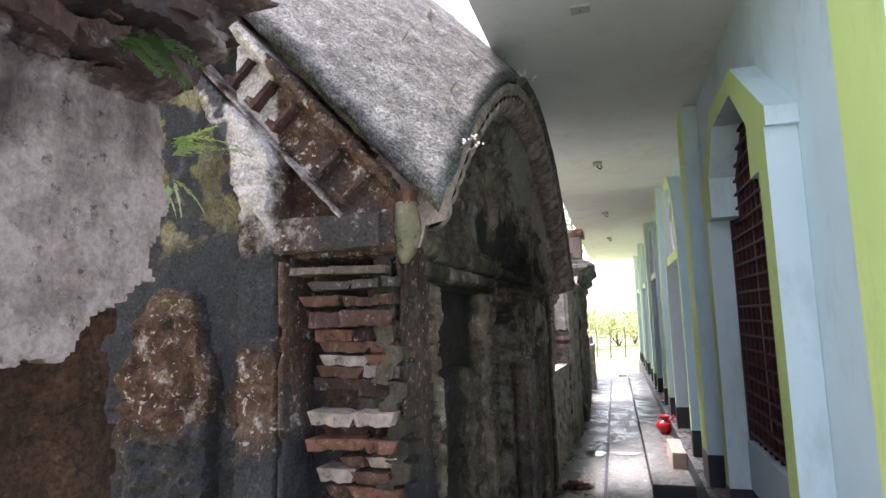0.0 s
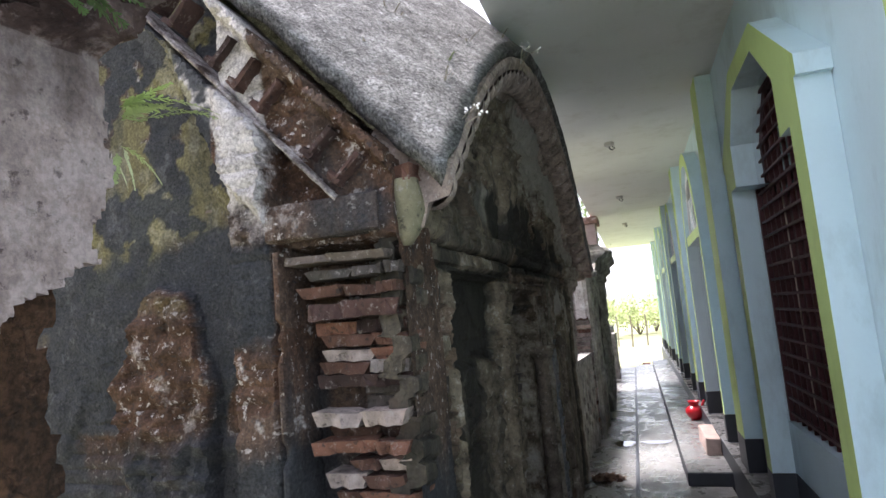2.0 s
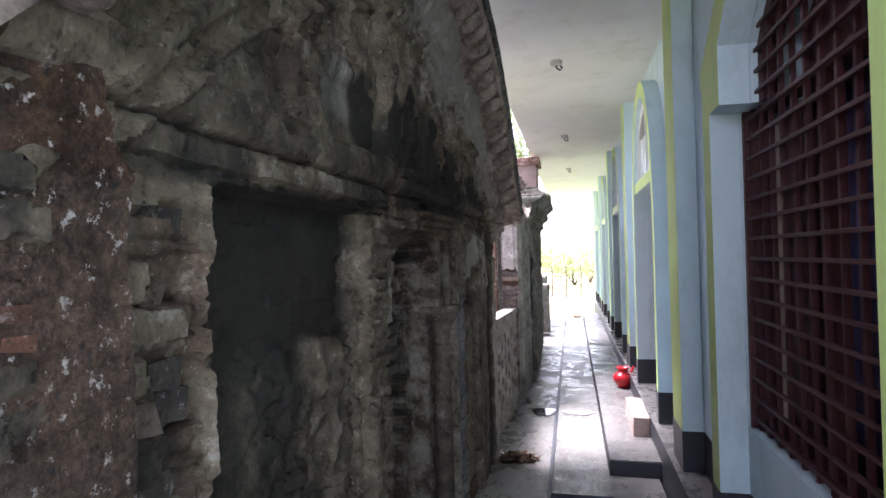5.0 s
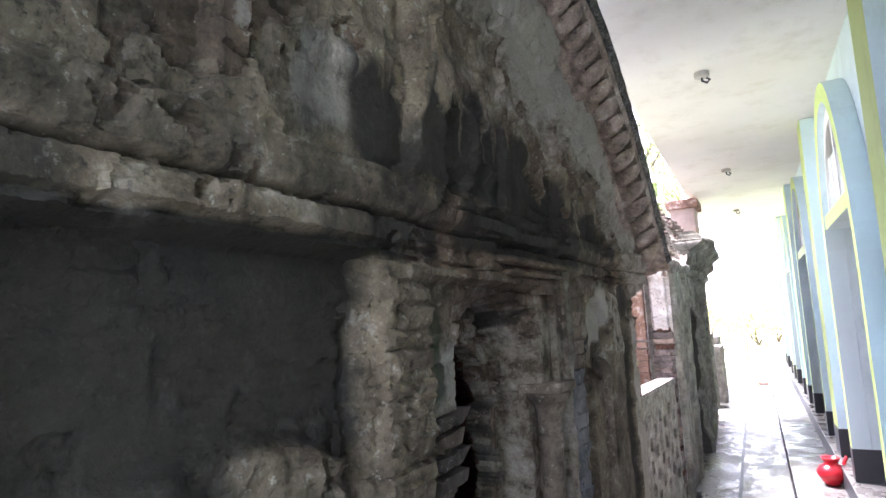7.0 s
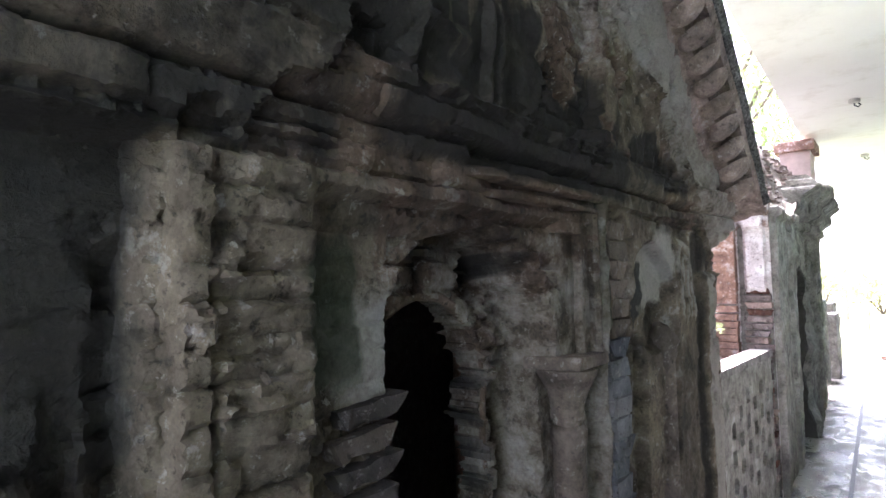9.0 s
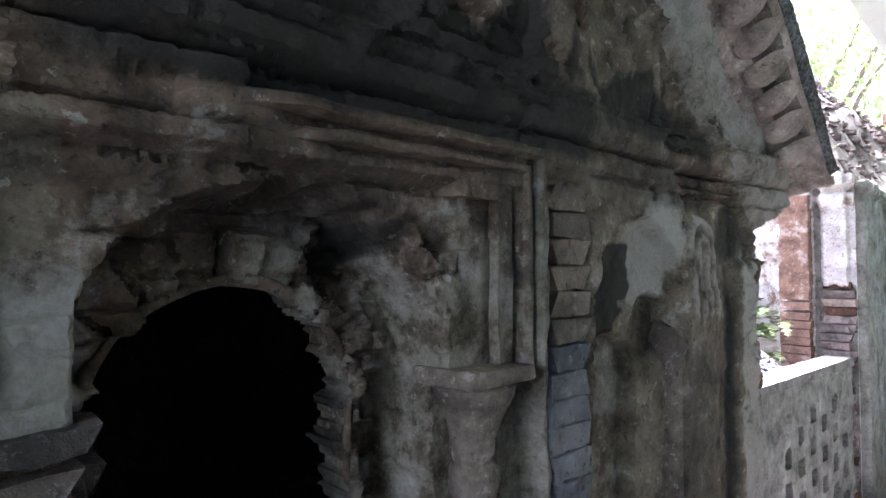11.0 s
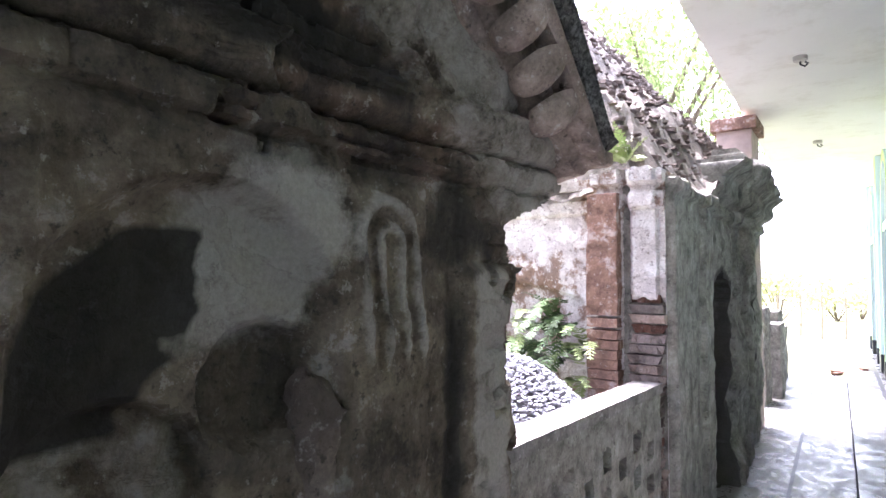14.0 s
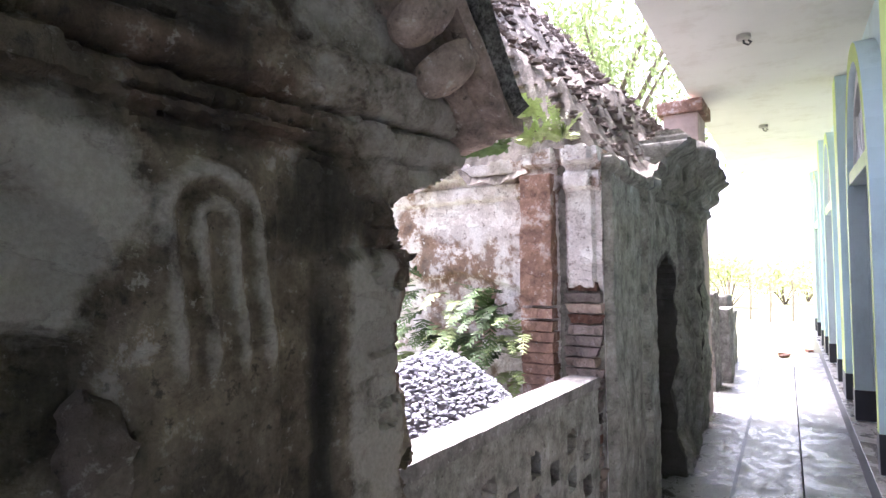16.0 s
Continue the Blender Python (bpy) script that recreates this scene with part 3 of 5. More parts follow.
        d += inside * (1 - sm(0.33, 0.35, ra)) * (0.03 + 0.016 * noise.cell(Vector((va, 1.5, 9.5))) - 0.024 * win(0, 0.035, ang % 0.27, 0.012))
    # plaster torn off over the right springing
    tear = math.hypot(y - 4.1, (z - 1.44) * 0.8) + 0.05 * n + 0.02 * fine
    d -= 0.06 * (1 - sm(0.05, 0.075, tear))
    d += 0.02 * fine * win(4.05, 4.25, y, 0.03) * win(1.2, 1.5, z, 0.04)
    # bed of the capital beside the arch
    d -= 0.07 * win(4.14, 4.5, y, 0.012) * (1 - sm(1.18, 1.2, z))
    d += 0.03 * win(4.08, 4.13, y, 0.006) * (1 - sm(1.18, 1.2, z))
    # bed of the stacked brick strip
    d -= 0.035 * win(4.535, 4.69, y, 0.008) * (1 - sm(1.63, 1.66, z))
    # blind niche bay: a scooped head, a smaller smooth arch low down, and a torn plaster edge
    b = abs(y - 4.98)
    na = 1.29 + math.sqrt(max(0, 0.27 ** 2 - b * b))
    nin = (1 - sm(0.25, 0.275, b)) * ((1 - sm(na - 0.015, na + 0.015, z)) if z > 1.29 else 1)
    d -= 0.05 * nin
    c2 = abs(y - 4.86)
    n2 = 1.1 + math.sqrt(max(0, 0.15 ** 2 - c2 * c2)) * 0.9
    d -= 0.05 * (1 - sm(0.135, 0.15, c2)) * ((1 - sm(n2 - 0.01, n2 + 0.012, z)) if z > 1.1 else 1)
    torn = math.hypot((y - 5.1) * 0.8, (z - 1.22) * 0.9) + 0.05 * n
    d -= 0.05 * (1 - sm(0.09, 0.115, torn))
    d += 0.012 * win(4.705, 4.74, y, 0.006) * (1 - sm(1.58, 1.62, z))
    # looped relief on the last pier and a broken edge
    d += 0.014 * loops(y, z)
    d += 0.02 * win(5.64, 5.95, y, 0.01) * (1 - sm(1.43, 1.46, z + 0.02 * n)) - 0.02 * win(5.52, 5.66, y, 0.01) * below
    d -= 0.05 * sm(5.84, 5.93, y) * (0.5 + n) * below
    # upper field: recessed panels between strips, leaning out to the cornice
    t = zc(y) - z
    strips = upright(y, z) * sm(0.3, 0.45, t)
    d += up * (-0.02 + 0.052 * strips)
    for ry in (3.87, 3.915, 5.0, 5.04, 2.1):
        if abs(y - ry) < 0.04:
            d += up * 0.03 * win(ry - 0.011, ry + 0.011, y, 0.005) * sm(0.35, 0.42, t)
    # carved spray of leaves in the panel beside the strip
    ly, lz = y - 3.63, z - 1.97
    rad, la = math.hypot(ly, lz), math.atan2(lz, ly)
    petal = max(0, math.cos(3.5 * la + 0.4)) ** 3
    d += up * 0.035 * petal * win(0.03, 0.17, rad, 0.025) + up * 0.03 * (1 - sm(0.02, 0.035, rad))
    ly, lz = y - 4.22, z - 2.0
    rad, la = math.hypot(ly, lz), math.atan2(lz, ly)
    d += up * 0.022 * max(0, math.cos(3 * la)) ** 3 * win(0.03, 0.2, rad, 0.03)
    # ragged hanging coats of plaster high up
    d += up * 0.018 * sm(0.04, 0.06, fbm((6, y, z * 0.55), 5, 4)) * sm(1.98, 2.1, z)
    d += 0.07 * sm(0.42, 0.08, t) + 0.024 * win(0.3, 0.36, t, 0.008) + 0.018 * win(0.42, 0.45, t, 0.006)
    d += 0.02 * max(0, n) * up
    return d


def f_keep(y, z):
    if z > zc(y) - 0.05:
        return False
    if y > 5.9 + 0.06 * fbm((1, 0, z), 6) + 0.2 * sm(1.56, 1.7, z):
        return False
    a = abs(y - DC)
    rag = 0.012 * math.sin(z * 70) + 0.01 * fbm((3, y, z), 20, 2)
    if a < DW + rag and z < DT + math.sqrt(max(0, (DW + rag) ** 2 - a * a)):
        return False
    return True


def f_stain(y, z):
    p = (0, y, z)
    n = fbm(p, 1.6, 4)
    # blind panel: near black above, easing off towards its foot
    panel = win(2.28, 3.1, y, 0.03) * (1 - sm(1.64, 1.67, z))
    soot_shade = 0.82 * panel * sm(1.14, 1.3, z + 0.12 * n + 0.25 * max(0, y - 2.85))
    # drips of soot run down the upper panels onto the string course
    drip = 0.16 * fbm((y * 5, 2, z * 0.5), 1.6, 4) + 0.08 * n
    soot_shade = max(soot_shade, 0.72 * win(3.02, 4.62, y, 0.1) * win(1.84, 2.12 + drip * 1.6 - 0.16 * sm(3.9, 4.6, y), z, 0.06))
    soot_shade = max(soot_shade, 0.34 * panel)
    soot_shade = max(soot_shade, 0.52 * panel * (1 - sm(2.65, 2.95, y + 0.1 * n)))
    soot_shade = max(soot_shade, 0.34 * win(2.6, 3.1, y, 0.15) * win(1.84, 2.1 + drip, z, 0.06))
    soot_shade = max(soot_shade, 0.6 * win(3.5, 4.75, y, 0.12) * win(1.68, 1.86, z, 0.03))
    soot_shade = max(soot_shade, 0.4 * win(2.0, 3.5, y, 0.1) * win(1.73, 1.86, z + 0.05 * n, 0.03))
    soot_shade = max(soot_shade, 0.3 * win(3.6, 4.2, y, 0.08) * win(1.5, 1.7, z + 0.06 * n, 0.05))
    soot_shade = max(soot_shade, 0.56 * win(4.7, 5.45, y + 0.1 * n, 0.1) * win(1.77, 1.96 + 0.8 * drip, z, 0.03))
    soot_shade = max(soot_shade, 0.36 * win(4.7, 5.5, y + 0.1 * n, 0.08) * win(1.6, 1.78, z, 0.03))
    # foot of the near pier: its dimmer light is painted into the colour
    soot_shade = max(soot_shade, 0.3 * (1 - sm(1.95, 2.3, y)) * (1 - sm(1.2, 1.6, z)))
    soot_shade = max(soot_shade, 0.36 * win(1.8, 3.0, y, 0.2) * win(1.84, 2.35, z + 0.12 * n, 0.1))
    soot_shade = max(soot_shade, 0.46 * win(1.9, 3.45, y, 0.1) * win(1.63, 1.74, z, 0.02) * (1 - 0.7 * win(2.42, 2.9, y + 0.1 * n, 0.05)))
    # near end of the front, where less light falls, shaded by colour
    soot_shade = max(soot_shade, 0.34 * (1 - sm(2.6, 3.1, y + 0.2 * n)) * win(1.72, 2.05, z + 0.1 * n, 0.06))
    soot_shade = max(soot_shade, 0.5 * (1 - sm(2.15, 2.32, y + 0.08 * n)) * (1 - 0.5 * sm(0.0, 0.25, n)))
    # torn plaster beside the arch, and its run below
    soot_shade = max(soot_shade, 0.5 * (1 - sm(0.05, 0.07, math.hypot(y - 4.1, (z - 1.44) * 0.8) + 0.05 * n + 0.04 * fbm((4, y, z), 9, 3))))
    soot_shade = max(soot_shade, 0.5 * win(4.05, 4.1, y + 0.03 * n, 0.02) * (1 - sm(1.15, 1.3, z)))
    soot_shade = max(soot_shade, 0.2 * win(4.2, 4.46, y, 0.06) * win(1.25, 1.66, z + 0.1 * n, 0.06))
    # niche bay: a black crescent beside the pale patch, a brown torn lump
    cres = math.hypot((y - 4.97) * 1.0, z - 1.22)
    soot_shade = max(soot_shade, 0.8 * win(0.07, 0.27, cres + 0.06 * n, 0.02) * (1 - sm(4.93, 4.99, y + 0.1 * n + 0.09 * fbm((4, y, z), 6, 4) - 0.3 * (z - 1.33))) * win(1.18, 1.49, z, 0.02))
    soot_shade = max(soot_shade, 0.3 * (1 - sm(0.1, 0.15, math.hypot((y - 5.12) * 0.8, z - 1.2) + 0.06 * n)))
    soot_shade = max(soot_shade, 0.34 * win(5.22, 5.62, y, 0.05) * (1 - sm(0.9, 1.3, z + 0.3 * n)))
    soot_shade = max(soot_shade, 0.5 * win(5.52, 5.95, y + 0.12 * n + 0.05 * fbm((4, y, z), 8, 3), 0.06) * win(1.42, 1.7, z + 0.12 * n + 0.05 * fbm((4, y, z), 8, 3), 0.05))
    soot_shade = max(soot_shade, 0.55 * win(5.6, 5.66, y, 0.02) * (1 - sm(1.3, 1.5, z)))
    soot_shade = max(soot_shade, 0.12 * win(3.08, 3.4, y, 0.05) * (1 - sm(1.6, 1.7, z)))
    soot_shade -= 0.05
    moss = 0.6 * win(3.37, 3.52, y + 0.06 * n, 0.03) * win(1.24, 1.5, z, 0.06) + 0.16 * win(2.1, 3.4, y, 0.3) * win(1.62, 2.0, z, 0.08) + 0.34 * win(4.44, 4.52, y, 0.02) * win(1.25, 1.7, z, 0.05) + 0.2 * win(3.7, 3.95, y, 0.06) * win(1.4, 1.55, z, 0.03)
    pale = 0.42 * win(4.92, 5.2, y + 0.16 * n, 0.05) * win(1.3, 1.6, z + 0.08 * n, 0.05) + 0.46 * win(5.68, 5.86, y, 0.03) * (1 - sm(1.4, 1.5, z)) + 0.36 * win(2.86, 3.06, y + 0.1 * n, 0.05) * win(1.9, 2.12, z + 0.08 * n, 0.05)
    pale += 0.12 * win(2.7, 3.1, y, 0.06) * win(0.4, 1.16, z + 0.1 * n, 0.05) + 0.34 * win(3.42, 3.62, y, 0.03) * win(1.18, 1.42, z + 0.06 * n, 0.05) + 0.08 * sm(0.45, 0.1, zc(y) - z)
    pale += 0.32 * loops(y, z) + 0.14 * win(1.66, 1.725, z, 0.008) * win(2.4, 2.95, y + 0.1 * n, 0.06) + 0.16 * win(4.72, 5.0, y, 0.03) * (1 - sm(1.15, 1.25, z))
    pale += 0.16 * sm(2.1, 2.3, z + 0.1 * n) * sm(3.5, 4.2, y) + 0.08 * win(3.13, 3.36, y, 0.02) * (1 - sm(1.1, 1.6, z + 0.2 * n)) + 0.14 * win(3.2, 3.36, y, 0.03) * win(1.62, 1.78, z + 0.05 * n, 0.03)
    pale += 0.13 * win(3.85, 4.7, y, 0.06) * (1 - sm(1.45, 1.62, z))
    pale += 0.09 * win(3.5, 4.8, y, 0.1) * (1 - win(1.6, 2.0, z, 0.06))
    pale += 0.03 * win(4.72, 5.6, y, 0.04) * win(1.0, 1.62, z, 0.05)
    # cove below the cornice: light from the north end painted in as paleness
    cove = sm(0.55, 0.32, zc(y) - z)
    firm = max(win(4.5, 5.75, y, 0.06), win(3.05, 3.55, y, 0.05)) * (1 - sm(1.58, 1.66, z))
    return (max(0, soot_shade) * (1 - cove), moss, pale + 0.3 * cove * sm(3.2, 4.4, y), (0.3 * loss((0.3, y, z), 0.1) - 0.05) * (1 - cove) * (1 - firm) - 0.2 * cove - 0.15 * firm)


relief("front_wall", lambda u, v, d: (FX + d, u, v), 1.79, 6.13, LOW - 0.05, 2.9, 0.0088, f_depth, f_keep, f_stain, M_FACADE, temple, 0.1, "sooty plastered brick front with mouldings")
part("inner_back_wall", boxed(-2.3, -2.2, YA + 0.1, YB - 0.2, LOW - 0.05, 2.6), M_BRICKSOOT, temple)
part("inner_floor", boxed(-2.2, -0.7, YA + 0.25, YB - 0.2, LOW - 0.05, 0.0), M_SOIL, temple)
part("inner_ceiling", boxed(-2.25, -0.78, YA + 0.1, YB - 0.15, 1.9, 1.95), M_BRICKSOOT, temple)
part("north_wall", boxed(-2.3, -0.74, YB - 0.25, YB - 0.1, LOW - 0.05, 2.2), M_BRICK, temple)



def moulding(name, pts, w, h, to_world, stain, material, parent, label="", seed=0, flat=False, chips=0.5, taper=0.0):
    """A straight-run moulding with mitred corners along points in the wall's plane, half round and chipped."""
    prof = [(-0.5, -0.06), (-0.5, 0.55 * h), (-0.3, 0.92 * h), (0.0, h), (0.3, 0.92 * h), (0.5, 0.55 * h), (0.5, -0.06)]
    if flat:
        prof = [(-0.5, -0.06), (-0.5, 0.85 * h), (-0.44, h), (-0.2, h), (0.0, h), (0.2, h), (0.44, h), (0.5, 0.85 * h), (0.5, -0.06)]
    run = []
    for k, (a, b) in enumerate(zip(pts, pts[1:])):
        a, b = Vector(a), Vector(b)
        steps = max(2, int((b - a).length / 0.02))
        for q in range(steps + (k == len(pts) - 2)):
            run.append(a.lerp(b, q / steps))
    verts, faces, cols = [], [], []
    for k, p in enumerate(run):
        e, f = (p - run[max(0, k - 1)]), (run[min(len(run) - 1, k + 1)] - p)
        e = e.normalized() if e.length > 0 else f.normalized()
        f = f.normalized() if f.length > 0 else e
        t = (e + f).normalized()
        wide = w / max(0.5, e.dot(t))
        side = Vector((-t.y, t.x))
        for s, d in prof:
            q = p + side * s * wide
            n = fbm((q.x + seed, q.y, d), 13, 3)
            chip = (1 - chips * sm(0.14, 0.3, fbm((q.x + seed, q.y, 3), 5, 3))) * (sm(0, taper, 0.02 * k) if taper else 1)
            verts.append(to_world(q.x + 0.003 * n, q.y + 0.003 * n, d * (chip if d > 0 else 1) + 0.003 * n - (0.06 * (1 - sm(0, taper, 0.02 * k)) if taper else 0)))
            cols.append(stain(q.x, q.y))
    k = len(prof)
    for i in range(len(run) - 1):
        for j in range(k - 1):
            a = i * k + j
            faces.append((a, a + 1, a + k + 1, a + k))
    faces += [tuple(range(k))[::-1], tuple((len(run) - 1) * k + j for j in range(k))]
    me = bpy.data.meshes.new(name)
    me.from_pydata(verts, [], faces)
    me.materials.append(material)
    at = me.color_attributes.new("stain", "FLOAT_COLOR", "POINT")
    at.data.foreach_set("color", np.array([(*c, 0.0) if len(c) == 3 else c for c in cols], dtype=np.float32).ravel())
    bm = bmesh.new()
    bm.from_mesh(me)
    bmesh.ops.recalc_face_normals(bm, faces=bm.faces)
    bm.to_mesh(me)
    bm.free()
    for p in me.polygons:
        p.use_smooth = True
    me.set_sharp_from_angle(angle=radians(40))
    ob = new(name, me)
    ob.parent = parent
    if label:
        ob["label"] = label
    return ob


# nested frame mouldings beside the arch
for k, (y1, z1, y0, w, h) in enumerate(((4.484, 1.676, 3.62, 0.026, 0.032), (4.445, 1.637, 3.72, 0.02, 0.016), (4.38, 1.585, 4.2, 0.045, -0.008))):
    pts = [(y0, z1), (y1, z1), (y1, 1.2)] if k < 3 else [(y1, 1.5), (y1, 1.2)]
    moulding("frame_moulding", pts, w, h, lambda u, v, d: (FX + d, u, v), f_stain, M_FACADE, temple, seed=k, chips=0.35, taper=0.3 if k < 2 else 0.06)

# cornice: a swept lip over a row of scalloped brackets
prof = [(-0.67, -0.16), (-0.62, -0.16), (-0.60, -0.12), (-0.55, -0.11), (-0.53, -0.04), (-0.47, -0.035), (-0.455, 0.0), (-0.46, 0.03), (-0.5, 0.045), (-0.7, 0.2)]
N = 90
verts, faces = [], []
for i in range(N + 1):
    y = 1.75 + (6.12 - 1.75) * i / N
    for x, dz in prof:
        n = fbm((x * 3, y, dz), 6, 3)
        verts.append((x + 0.006 * n, y + 0.004 * n, zc(y) + (dz * (1 - 0.75 * sm(5.75, 6.0, y)) if dz < 0 else dz) + 0.008 * n))
k = len(prof)
for i in range(N):
    for j in range(k - 1):
        a = i * k + j
        faces.append((a, a + 1, a + k + 1, a + k))
faces += [tuple(range(k))[::-1], tuple(N * k + j for j in range(k))]
me = bpy.data.meshes.new("cornice")
me.from_pydata(verts, [], faces)
me.materials.append(M_CORNICE)
cornice = new("cornice", me)
cornice.parent = temple
bm = bmesh.new()
rows = []
for x, k, dz in ((-0.6, 0.6, -0.05), (-0.575, 0.85, -0.046), (-0.545, 0.98, -0.034), (-0.515, 0.98, -0.016), (-0.492, 0.82, -0.002), (-0.476, 0.55, 0.01)):
    rows.append([bm.verts.new((x, 0.056 * k * math.cos(math.pi * i / 8), dz - 0.06 * k * math.sin(math.pi * i / 8))) for i in range(9)])
for a, b in zip(rows, rows[1:]):
    for i in range(8):
        bm.faces.new((a[i], a[i + 1], b[i + 1], b[i]))
bm.faces.new(rows[0])
bm.faces.new(rows[-1][::-1])
bmesh.ops.recalc_face_normals(bm, faces=bm.faces)
dent = bpy.data.meshes.new("bracket")
bm.to_mesh(dent)
bm.free()
for p in dent.polygons:
    p.use_smooth = len(p.vertices) == 4
dent.materials.append(M_CORNICE)
y, i = 1.82, 0
while y < 5.92:
    sl = -2 * 1.07 * (y - YM) / 2.12 ** 2
    ob = new("bracket", dent)
    ob.parent = cornice
    ob.matrix_basis = Matrix.Translation((0.01, y, zc(y) - 0.045)) @ Matrix.Rotation(math.atan(sl) + 0.38, 4, "X")
    y += 0.125 / math.sqrt(1 + sl * sl)
    i += 1

# roof: grey cement over the bowed vault, with a back slope
verts, faces, cols = [], [], []
NX, NY = 70, 110
for i in range(NY + 1):
    y = 1.7 + (6.1 - 1.7) * i / NY
    for j in range(NX + 1):
        s = j / NX
        x = -0.47 - 2.89 * s
        rise = 1.08 * (min(s, 0.58) * 2.9) - 1.0 * max(0, s - 0.58) * 2.9
        n = fbm((x, y, 0), 1.7, 5)
        verts.append((x, y, zc(y) + 0.045 + rise + 0.025 * n + 0.02 * fbm((x, y, 2), 16, 3)))
        cols.append((0.12 * max(0, n), 0.05, 0.1))
for i in range(NY):
    for j in range(NX):
        a = i * (NX + 1) + j
        faces.append((a, a + 1, a + NX + 2, a + NX + 1))
me = bpy.data.meshes.new("roof")
me.from_pydata(verts, [], faces)
me.materials.append(M_ROOF)
at = me.color_attributes.new("stain", "FLOAT_COLOR", "POINT")
at.data.foreach_set("color", np.array([(*c, 0.0) for c in cols], dtype=np.float32).ravel())
for p in me.polygons:
    p.use_smooth = True
roof = new("roof", me)
roof.parent = temple
sol = roof.modifiers.new("thickness", "SOLIDIFY")
sol.thickness, sol.offset = 0.05, -1.0
roof["label"] = "rough grey cement roof with dry weeds"


def gable_top(x):
    return 1.93 + 1.08 * (-0.62 - x)


def stump_of(x, z):
    """The rounded stump of old plaster on the end wall, 1 inside."""
    sx = (x + 1.57) / (0.165 + 0.035 * (1 - sm(1.2, 1.5, z)) + 0.05 * fbm((0, 2, z), 5, 3))
    top = 1.64 - 0.13 * abs(sx) ** 3 + 0.05 * fbm((x, 2, 0), 6, 3)
    return (1 - sm(0.93, 1.0, abs(sx))) * (1 - sm(top - 0.025, top, z))


def g_depth(x, z):
    p = (x, 9, z)
    n, fine = fbm(p, 2.4, 5), fbm(p, 15, 3)
    lo = loss((x, 9.3, z), 0.02) * (1 - sm(-1.2, -1.24, x) * sm(1.2, 1.4, z))
    d = 0.009 * n + 0.008 * fine - 0.011 * lo - 0.008 * lo * groove(z + 0.01 * n)
    t = gable_top(x) - z
    inb = win(-1.045, -0.60, x, 0.006)
    # raking cornice: edge course, bracket bed, thin fillet
    d += 0.10 * win(-0.2, 0.03, t, 0.008) + 0.045 * win(0.03, 0.27, t, 0.006) + 0.03 * win(0.27, 0.30, t, 0.004)
    # thick white plaster left of the pediment panel
    rake = win(0.3, 0.6 - 0.25 * sm(-1.2, -1.45, x), t, 0.012) * (1 - sm(-1.045, -1.035, x)) * sm(-1.75, -1.6, x)
    d += 0.05 * rake
    # flat band over the brick niche, niche bed, side pilaster
    d += 0.01 * inb * win(1.735, 1.85, z, 0.005)
    d -= 0.12 * win(-1.0, -0.62, x, 0.008) * (1 - sm(1.69, 1.715, z))
    d += 0.04 * win(-1.21, -1.042, x, 0.006) * (1 - sm(0.3, 0.29, t)) - 0.035 * win(-1.042, -0.6, x, 0.006) * sm(1.8, 1.85, z) * sm(0.3, 0.31, t)
    # wall set back further along, with a stump of old plaster on it
    d -= 0.09 * (1 - sm(-1.23, -1.205, x)) * (1 - rake)
    d += (0.06 + 0.02 * fine + 0.02 * n) * stump_of(x, z)
    return d


def g_stain(x, z):
    n = fbm((x, 5, z), 1.8, 4)
    fn = fbm((x, 6, z), 6, 4)
    t = gable_top(x) - z
    stump = stump_of(x, z)
    # smooth blue-black coat that narrows downward between the stump and the pilaster
    rim = -1.235 - 0.12 * sm(1.45, 1.17, z) + 0.012 * fn
    coat = (1 - sm(rim - 0.012, rim + 0.012, x)) * sm(1.1, 1.2, z + 0.05 * fn) * (1 - stump)
    high = sm(1.74, 1.98, z + 0.16 * n - 0.35 * (x + 1.5))
    soot_shade = 0.66 * coat * (1 - 0.7 * high * sm(-0.08, 0.08, fn))
    band = win(-1.225, -1.045, x, 0.01)
    soot_shade += 0.62 * band * win(1.42 + 0.05 * fn, 1.72 + 0.06 * n, z, 0.04) + 0.2 * band * win(1.7, 1.95, z, 0.05)
    soot_shade += 0.62 * (1 - sm(0.9, 1.3, z + 0.25 * n)) - 0.06 * stump
    soot_shade += 0.3 * win(-1.01, -0.96, x, 0.02) * (1 - sm(1.3, 1.5, z))
    soot_shade += 0.2 * win(-0.95, -0.6, x, 0.05) * win(1.74, 1.84, z, 0.02) + 0.25 * win(-0.9, -0.6, x, 0.05) * win(0.1, 0.3, t, 0.04)
    moss = 0.55 * coat * high * sm(-0.02, 0.08, n * 0.5 + fn) + 0.42 * coat * win(-2.0, -1.6, x, 0.05) * win(1.62, 1.95, z, 0.05) * sm(0.0, 0.1, fn) + 0.3 * stump * sm(1.42, 1.6, z)
    pale = 0.75 * win(0.3, 0.47 + 0.06 * n, t, 0.03) * win(-1.7, -1.045, x, 0.012) * sm(2.02, 2.1, z) + 0.12 * win(0.265, 0.34, t, 0.008) + 0.3 * win(1.74, 1.85, z, 0.01) * win(-1.05, -0.8, x, 0.08)
    pale += 0.36 * win(-1.262, -1.228, x + 0.012 * fn, 0.008) * win(0.2, 1.3, z, 0.1) * sm(-0.1, 0.05, fn) + 0.16 * stump * sm(0.05, 0.2, fn)
    pale += 0.2 * win(-1.15, -1.0, x, 0.03) * win(1.1, 1.4, z, 0.05) * sm(0.1, 0.2, fn) + 0.3 * coat * high * sm(0.12, 0.22, fbm((x * 2, 2, z * 0.7), 4, 4))
    pil = band * sm(1.4, 1.5, z + 0.1 * n)
